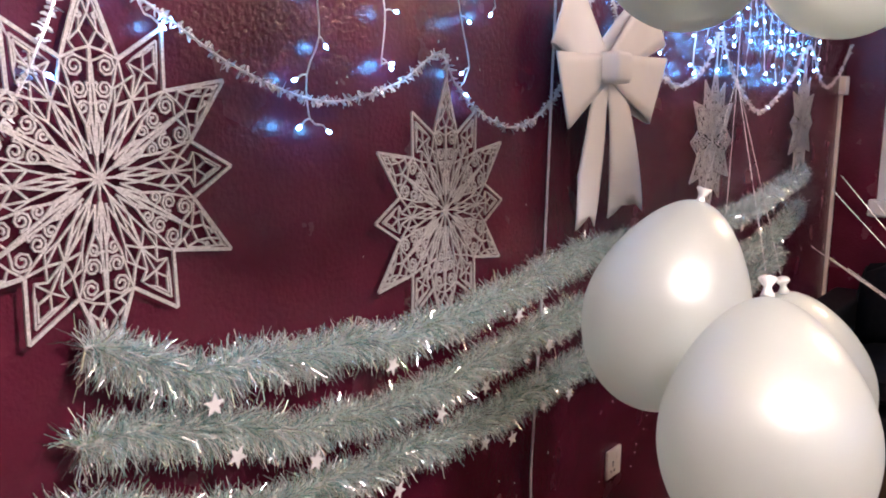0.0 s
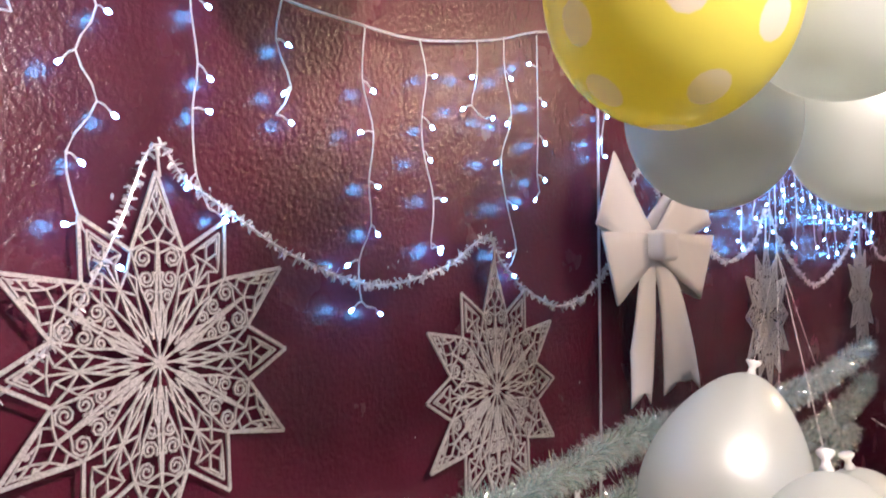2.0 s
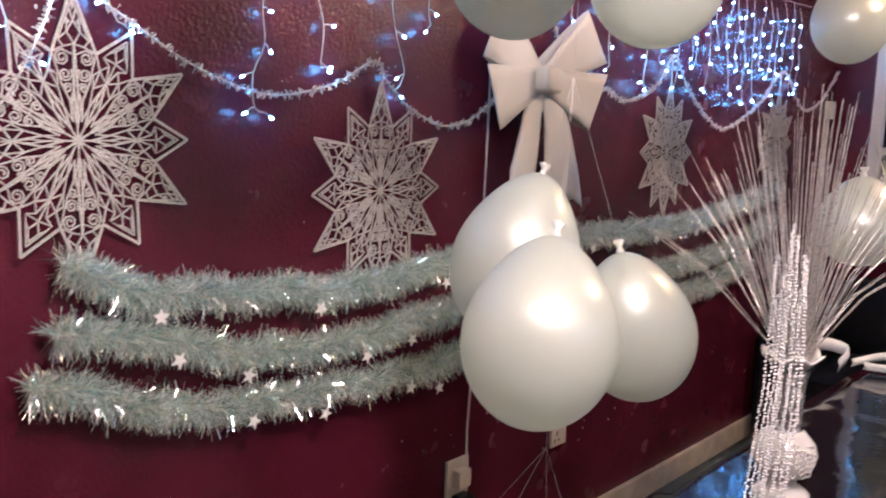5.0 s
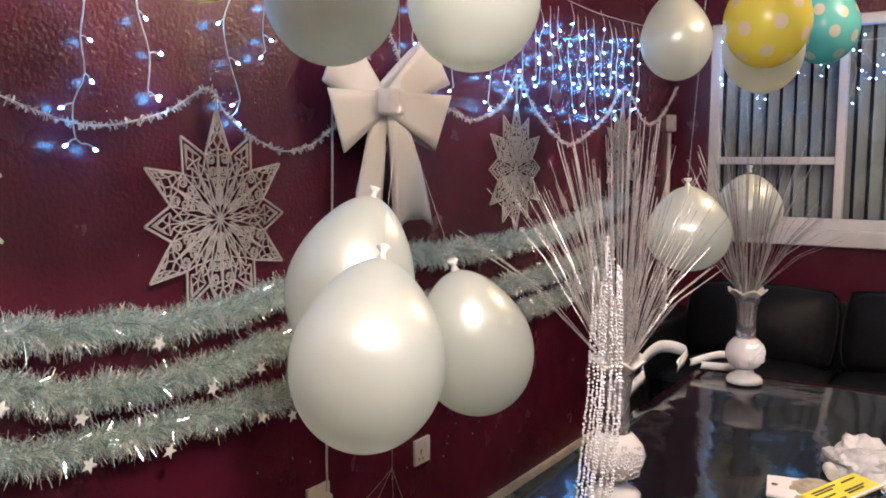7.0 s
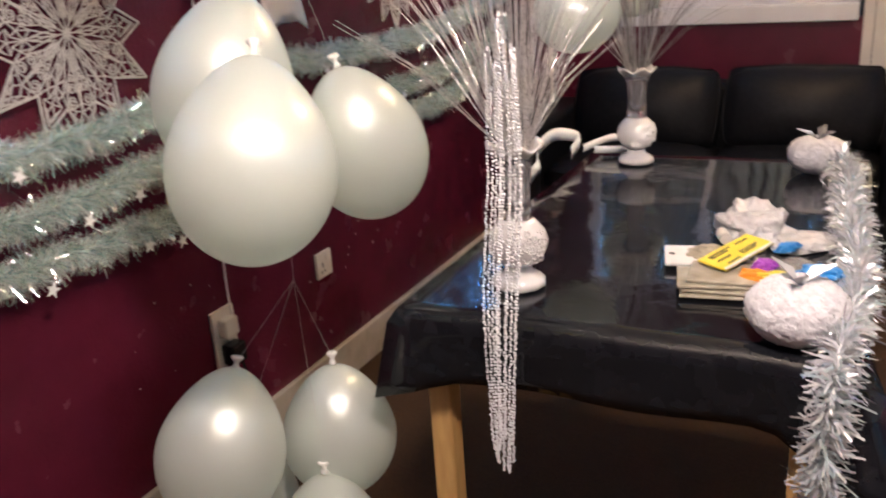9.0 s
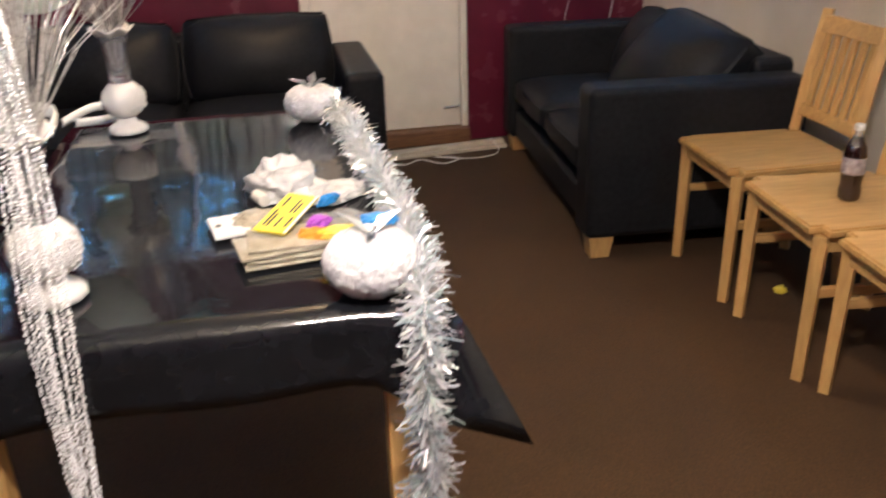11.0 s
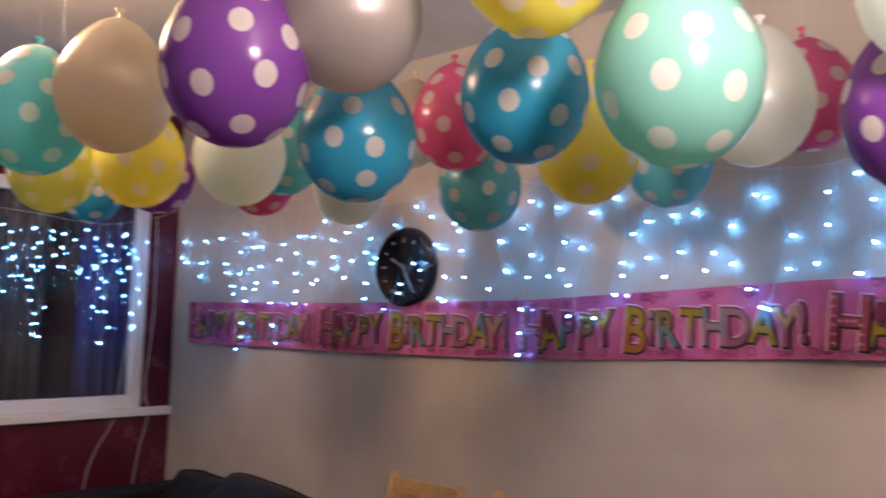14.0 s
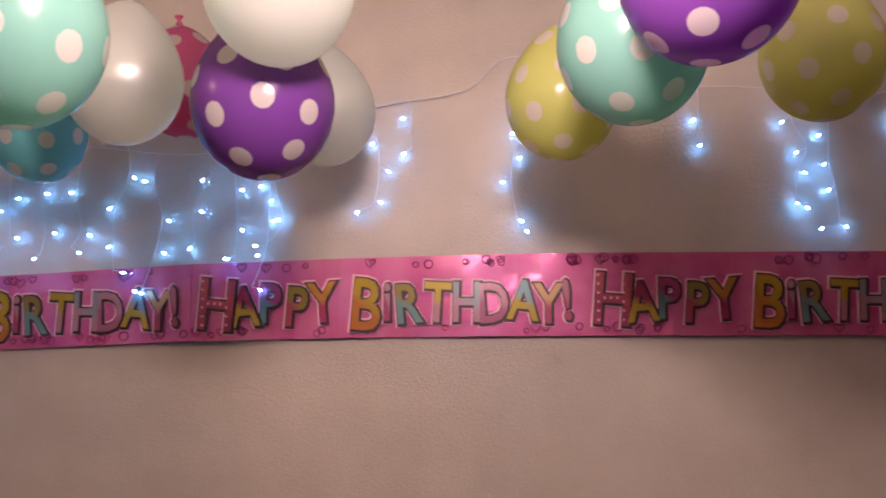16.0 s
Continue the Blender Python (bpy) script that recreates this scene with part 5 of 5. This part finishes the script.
# ---- vases with sprays ----
def vase(at, sticks, reach, seed, dark, beads):
    rng = random.Random(seed)
    g = thing("vase", "pearl white vase with ribbed glass neck and glitter sprays", "vase", "vases on the table", at=at)
    part("foot", lathe([(0.046, 0), (0.050, 0.004), (0.049, 0.014), (0.040, 0.022), (0.026, 0.030), (0.024, 0.040)], 32, lambda a, i: (1 + 0.02 * math.cos(12 * a), 0)), M["ceramic"], g, smooth=True)
    globe = part("globe", lathe([(0.024, 0.0405), (0.040, 0.050), (0.053, 0.070), (0.056, 0.088), (0.050, 0.108), (0.036, 0.124), (0.028, 0.130)], 36, lambda a, i: (1 + 0.015 * math.cos(9 * a + i), 0)), M["ceramic"], g, smooth=True)
    neck = part("neck", lathe([(0.028, 0.1305), (0.026, 0.15), (0.0255, 0.19), (0.029, 0.225), (0.037, 0.248), (0.035, 0.247), (0.027, 0.222), (0.0235, 0.19), (0.024, 0.15)], 36, lambda a, i: (1 + 0.03 * math.cos(14 * a), 0)), M["ribbed_glass"], g, "clear ribbed glass neck", smooth=True)
    part("lip", lathe([(0.037, 0.2485), (0.046, 0.258), (0.052, 0.262), (0.051, 0.266), (0.044, 0.262), (0.035, 0.252)], 48, lambda a, i: (1 + 0.06 * math.cos(6 * a), 0.006 * math.cos(6 * a))), M["ceramic"], neck, "ruffled white lip", smooth=True)
    rose = bmesh.new()
    for k in range(46):
        a = rng.uniform(-0.75, 0.75) - 0.35
        z = rng.uniform(0.06, 0.115)
        r = 0.053 if 0.07 < z < 0.105 else 0.047
        ring = [(r * math.cos(a) + 0.002, r * math.sin(a) + 0.0055 * math.cos(t), z + 0.0055 * math.sin(t)) for t in [q * math.pi / 3 for q in range(7)]]
        tube(rose, ring, 0.0016, 4)
    part("lattice", rose, M["ceramic"], globe, "raised rose lattice").rotation_euler[2] = radians(-30)
    for k in range(sticks):
        a = rng.uniform(0, 2 * math.pi)
        sp = reach * rng.uniform(0.08, 1.0)
        h = rng.uniform(0.56, 0.74) - 0.17 * (sp / reach) ** 2
        e = Vector((math.cos(a) * sp * (0.58 if math.cos(a) > 0 and not dark else 1.0), math.sin(a) * sp * 0.8, h))
        s = Vector((math.cos(a) * 0.012, math.sin(a) * 0.012, 0.16))
        lip = Vector((math.cos(a) * 0.024, math.sin(a) * 0.024, 0.262))
        b = bmesh.new()
        mid = lip.lerp(e, 0.5) + Vector((0, 0, 0.025))
        tube(b, [s, lip, mid, e], 0.0012 if k % 6 else 0.0016, 4, 0.0005 if k % 6 else 0.0011)
        part("spray", b, M["dark_stick"] if dark and k % 3 else M["silver_stick"], g)
    for k in range(beads):
        b = bmesh.new()
        u = k / max(1, beads - 1)
        bx = 0.004 + 0.060 * u + rng.uniform(-0.006, 0.006)
        top = Vector((bx * 0.8 - 0.01, -0.085 - 0.015 * rng.random(), 0.49 - 0.05 * abs(u - 0.5) - rng.uniform(0, 0.10)))
        low = Vector((0.030 + (bx - 0.03) * rng.uniform(0.3, 0.75), -0.187 + rng.uniform(-0.010, 0.004), -0.19 - rng.uniform(0, 0.09)))
        lip = Vector((rng.uniform(-0.02, 0.02), -0.02, 0.26))
        line = smooth_line([lip, lip.lerp(top, 0.6) + Vector((0, 0.01, 0.03)), top, Vector((bx, -0.135, 0.24)), Vector((bx, -0.178, 0.02)), low], 0.0050)
        for i, p in enumerate(line):
            mtx = Matrix.Translation(p + Vector((rng.uniform(-0.0015, 0.0015), rng.uniform(-0.0015, 0.0015), 0)))
            bmesh.ops.create_icosphere(b, subdivisions=1, radius=0.0029 if i % 2 else 0.0022, matrix=mtx)
        part("bead_string", b, M["beads"], g, "drooping string of pearly beads", smooth=True)
    return g


vase((1.015, 2.30, TZ + 0.004), 135, 0.33, 1, False, 11)
vase((1.0, 3.29, TZ + 0.004), 115, 0.27, 2, True, 0)


# ---- fluffy pumpkins ----
def pumpkin(at, r, seed):
    g = thing("fabric_pumpkin", "white fluffy fabric pumpkin with silver leaves, on the table", "pumpkin", "pumpkins on the table", at=at)
    b = bmesh.new()
    bmesh.ops.create_uvsphere(b, u_segments=72, v_segments=44, radius=1)
    for v in b.verts:
        a = math.atan2(v.co.y, v.co.x)
        dip = math.hypot(v.co.x, v.co.y)
        s = r * (1 + 0.045 * abs(math.cos(4 * a)) * dip) + 0.0045 * noise.noise(v.co * 26 + Vector((seed, 0, 0)))
        z = v.co.z * 0.74
        if v.co.z > 0:
            z -= 0.22 * (1 - dip) ** 2
        v.co = Vector((v.co.x * s, v.co.y * s, max(-0.70 * r, z * s) + 0.70 * r))
    part("body", b, M["fluff"], g, smooth=True)
    for k in range(3):
        a = seed + k * 2.1
        vs = [(0, 0, 0), (0.025 * math.cos(a - 0.5), 0.025 * math.sin(a - 0.5), 0.018), (0.055 * math.cos(a), 0.055 * math.sin(a), 0.030), (0.025 * math.cos(a + 0.5), 0.025 * math.sin(a + 0.5), 0.024)]
        ob = raw("leaf", vs, [(0, 1, 2, 3)], M["silver_cloth"], g, "silver foil leaf")
        ob.modifiers.new("thick", "SOLIDIFY").thickness = 0.001
        ob.location = (0, 0, r * 1.24)
    st = bmesh.new()
    tube(st, [(0, 0, r * 1.1), (0.003, 0, r * 1.3), (0.010, 0.004, r * 1.45)], 0.006, 6, 0.004)
    part("stem", st, M["silver_cloth"], g)


pumpkin((1.50, 2.20, TZ + 0.004), 0.073, 0.4)
pumpkin((1.475, 3.26, TZ + 0.004), 0.070, 1.3)


# ---- clutter on the table ----
def lump(name, label, category, at, size, material, seed, turn=0, rough=0.35):
    b = bmesh.new()
    bmesh.ops.create_icosphere(b, subdivisions=4, radius=1)
    for v in b.verts:
        k = 1 + rough * noise.noise(v.co * 2.2 + Vector((seed, 0, 0))) + rough * 0.5 * noise.noise(v.co * 6 + Vector((0, seed, 0)))
        v.co = Vector((v.co.x * size[0] * k, v.co.y * size[1] * k, max(-0.2 * size[2], v.co.z * size[2] * k) + 0.2 * size[2]))
    ob = part(name, b, material, smooth=False)
    ob.matrix_basis = pose(*at, 0, 0, turn)
    return tagged(ob, label, category)


TT = TZ + 0.004
lump("packing_bag", "crumpled white plastic bag of packaging on the table", "bag", (1.38, 2.70, TT), (0.075, 0.075, 0.055), M["white_pack"], 1.7, 15)
lump("packing_bag", "flat pale packet lying on the table", "packet", (1.485, 2.65, TT), (0.07, 0.045, 0.022), M["white_pack"], 4.2, 40, 0.2)
bp = thing("beige_packet", "flat clear packets with beige contents stacked on the table", "packet", at=(1.385, 2.372, TT))
for k, (dx, dy, turn) in enumerate(((0, 0, 8), (0.006, 0.004, 4), (-0.008, 0.010, 11), (0.012, 0.014, 2))):
    sheet = boxed((-0.088, -0.050, 0), (0.088, 0.050, 0.0055), 0.0022)
    bmesh.ops.subdivide_edges(sheet, edges=sheet.edges[:], cuts=3, use_grid_fill=True)
    for v in sheet.verts:
        v.co.z += 0.003 * noise.noise(Vector((v.co.x * 22, v.co.y * 22, k * 3.1))) + 0.0015
    part("sheet", sheet, M["beige_pack"], bp).matrix_basis = pose(dx, dy, 0.001 + k * 0.0075, 0, 0, turn)
lump("beige_packet", "clear crumpled packet on the table", "packet", (1.33, 2.53, TT), (0.06, 0.05, 0.018), M["beige_pack"], 9.3, 30, 0.3)
lump("balloon_packet", "open clear bag of flat balloons on the table", "packet", (1.465, 2.44, TT), (0.085, 0.06, 0.030), M["clear_plastic"], 12.1, -20, 0.3)
for mat, word, x, y, z, sx, sy, turn in (("purple_latex", "purple", 1.433, 2.414, 0.034, 0.022, 0.016, 30), ("orange_latex", "orange", 1.431, 2.365, 0.030, 0.038, 0.014, -20), ("yellow_latex", "yellow", 1.48, 2.35, 0.034, 0.055, 0.020, -8), ("blue_latex", "blue", 1.525, 2.31, 0.066, 0.034, 0.024, 10), ("blue_latex", "blue", 1.46, 2.56, 0.02, 0.03, 0.012, 50)):
    lump("flat_balloon", f"uninflated {word} balloon lying in the clutter", "balloon", (x, y, TT + z), (sx, sy, 0.013), M[mat], x * 9, turn, 0.3)
tagged(part("tube_reel", lathe([(0.012, 0), (0.0125, 0.003), (0.0125, 0.04), (0.012, 0.043)], 16), M["plastic_white"]), "small white plastic reel on the table", "reel").matrix_basis = pose(1.325, 2.66, TT + 0.0125, 90, 0, 20)

wc = thing("white_tag", "white card tag with a small hole, lying on the table", "card", at=(1.275, 2.508, TT + 0.006))
wc.rotation_euler[2] = radians(12)
tag = part("card", boxed((-0.034, -0.052, 0), (0.034, 0.052, 0.008), 0.003), M["paper"], wc)
part("hole", lathe([(0.0005, 0.0082), (0.006, 0.0082), (0.006, 0.009), (0.0005, 0.009)], 12), M["black_ink"], tag).location = (-0.02, 0.0, 0)
yc = thing("yellow_packet", "yellow printed card packet lying on the clutter", "packet", at=(1.375, 2.475, TT + 0.045))
yc.matrix_basis = pose(1.38, 2.449, TT + 0.045, 4, -6, 62)
card = part("card", boxed((-0.072, -0.030, 0), (0.072, 0.030, 0.004), 0.001), M["yellow_card"], yc)
part("edge_strip", boxed((-0.071, -0.031, 0.0042), (0.071, -0.026, 0.0055)), M["paper"], card)
for x0, x1, y in ((-0.055, 0.005, 0.019), (-0.055, -0.01, 0.012), (0.02, 0.055, 0.017), (-0.055, -0.02, -0.002), (0.0, 0.05, -0.006), (0.0, 0.04, -0.013), (-0.05, -0.015, -0.019)):
    part("print_bar", boxed((x0, y - 0.0017, 0.0042), (x1, y + 0.0017, 0.0052)), M["black_ink"], card)


# ---- white ribbon bow on the table's far corner ----
def ribbon(name, pts, w, parent):
    vs, fs = [], []
    line = smooth_line(pts, 0.015)
    for p in line:
        vs += [p + Vector((0, 0, -w / 2)), p + Vector((0.004, 0, 0)), p + Vector((0, 0, w / 2))]
    for i in range(len(line) - 1):
        for j in range(2):
            a = i * 3 + j
            fs.append((a, a + 1, a + 4, a + 3))
    ob = raw(name, vs, fs, M["white_foam"], parent, smooth=True)
    ob.modifiers.new("thick", "SOLIDIFY").thickness = 0.003


rb = thing("table_bow", "white foam bow leaning at the table's edge", "bow")
ribbon("loop", [(0.79, 3.05, 0.80), (0.75, 3.15, 0.82), (0.76, 3.28, 0.84), (0.82, 3.33, 0.82), (0.83, 3.22, 0.80)], 0.036, rb)
ribbon("loop", [(0.83, 3.33, 0.79), (0.90, 3.40, 0.81), (0.98, 3.43, 0.80), (0.95, 3.37, 0.785), (0.86, 3.34, 0.785)], 0.022, rb)
ribbon("tail", [(0.79, 3.05, 0.80), (0.78, 2.98, 0.77), (0.79, 2.93, 0.72)], 0.036, rb)

# ---- sockets and cables on the burgundy wall ----
sk = thing("wall_socket", "white plastic wall socket", "socket", at=(0, 3.115, 0.42))
plate = part("plate", boxed((0, -0.044, -0.044), (0.011, 0.044, 0.044), 0.004), M["plastic_white"], sk)
part("rocker", boxed((0.0112, 0.008, 0.010), (0.014, 0.024, 0.032), 0.001), M["plastic_white"], plate)
for y, z, h in ((-0.012, 0.0, 0.008), (-0.022, -0.022, 0.004), (-0.002, -0.022, 0.004)):
    part("pin_hole", boxed((0.0112, y - 0.003, z - h), (0.012, y + 0.003, z + h)), M["black_ink"], plate)
ds = thing("double_socket", "white double wall socket with a black plug and adapter", "socket", at=(0, 2.60, 0.385))
plate = part("plate", boxed((0, -0.047, -0.085), (0.012, 0.047, 0.085), 0.004), M["plastic_white"], ds)
part("plug", boxed((0.0125, -0.030, 0.005), (0.042, 0.026, 0.060), 0.006), M["plastic_white"], plate, "white plug")
part("adapter", boxed((0.0125, -0.030, -0.075), (0.055, 0.028, -0.015), 0.006), M["black_plastic"], plate, "black plug adapter")
b = bmesh.new()
tube(b, smooth_line([(0.012, 2.685, 1.90), (0.012, 2.675, 1.5), (0.012, 2.665, 1.1), (0.012, 2.645, 0.75), (0.014, 2.63, 0.55), (0.03, 2.615, 0.448)]), 0.0032, 6)
tagged(part("power_cord", b, M["wire"]), "thin white cord running down the wall to a socket", "cord")
b = bmesh.new()
tube(b, smooth_line([(0.05, 2.60, 0.34), (0.06, 2.62, 0.22), (0.05, 2.66, 0.10), (0.06, 2.74, 0.0), (0.10, 2.95, F0 + 0.006)]), 0.004, 6)
tagged(part("black_cable", b, M["black_plastic"]), "black cable hanging from the socket to the floor", "cable")
jb = thing("junction_box", "small white junction box with a conduit running down", "conduit", at=(0, 5.50, 1.59))
part("box", boxed((0, -0.035, -0.045), (0.035, 0.035, 0.045), 0.004), M["plastic_white"], jb)
part("conduit", boxed((0, -0.011, -1.485), (0.016, 0.011, -0.0455), 0.002), M["plastic_white"], jb)

# ---- planks and string by the door ----
for i, (y, z, l) in enumerate(((5.42, F0 + 0.001, 0.80), (5.37, F0 + 0.001, 0.76), (5.395, F0 + 0.0215, 0.70))):
    ob = part("timber_strip", boxed((-l / 2, -0.022, 0), (l / 2, 0.022, 0.020), 0.002), M["timber"])
    ob.matrix_basis = pose(2.20 + 0.02 * i, y, z, 0, 0, 4 + i * 1.5)
    tagged(ob, "pale painted timber strip lying on the carpet", "timber", "timber strips by the door")
b = bmesh.new()
tube(b, smooth_line([(x, y, F0 + z) for x, y, z in ((1.9, 5.3, 0.006), (2.0, 5.22, 0.008), (2.1, 5.29, 0.006), (2.2, 5.18, 0.010), (2.3, 5.26, 0.006), (2.18, 5.30, 0.012), (2.35, 5.24, 0.006), (2.5, 5.27, 0.006), (2.54, 5.35, 0.02), (2.52, 5.44, 0.045))]), 0.0035, 5)
tagged(part("loose_string", b, M["thread"]), "tangled white string lying on the carpet", "string")
lump("yellow_scrap", "small yellow balloon scrap on the carpet under a chair", "scrap", (3.05, 3.42, F0 + 0.002), (0.022, 0.018, 0.020), M["yellow_latex"], 3.3)

# pale paint flecks on the burgundy wall
fr = random.Random(9)
b = bmesh.new()
for k in range(70):
    y, z, r = fr.uniform(1.0, 3.6), fr.uniform(0.35, 1.65), fr.uniform(0.0012, 0.0035)
    bmesh.ops.create_icosphere(b, subdivisions=1, radius=r, matrix=Matrix.Translation((0.0005, y, z)) @ Matrix.Diagonal((0.4, 0.8, 1.5, 1)))
tagged(part("paint_fleck", b, M["glitter_white"]), "tiny pale glitter flecks stuck on the burgundy wall", "fleck", kind="stuff")
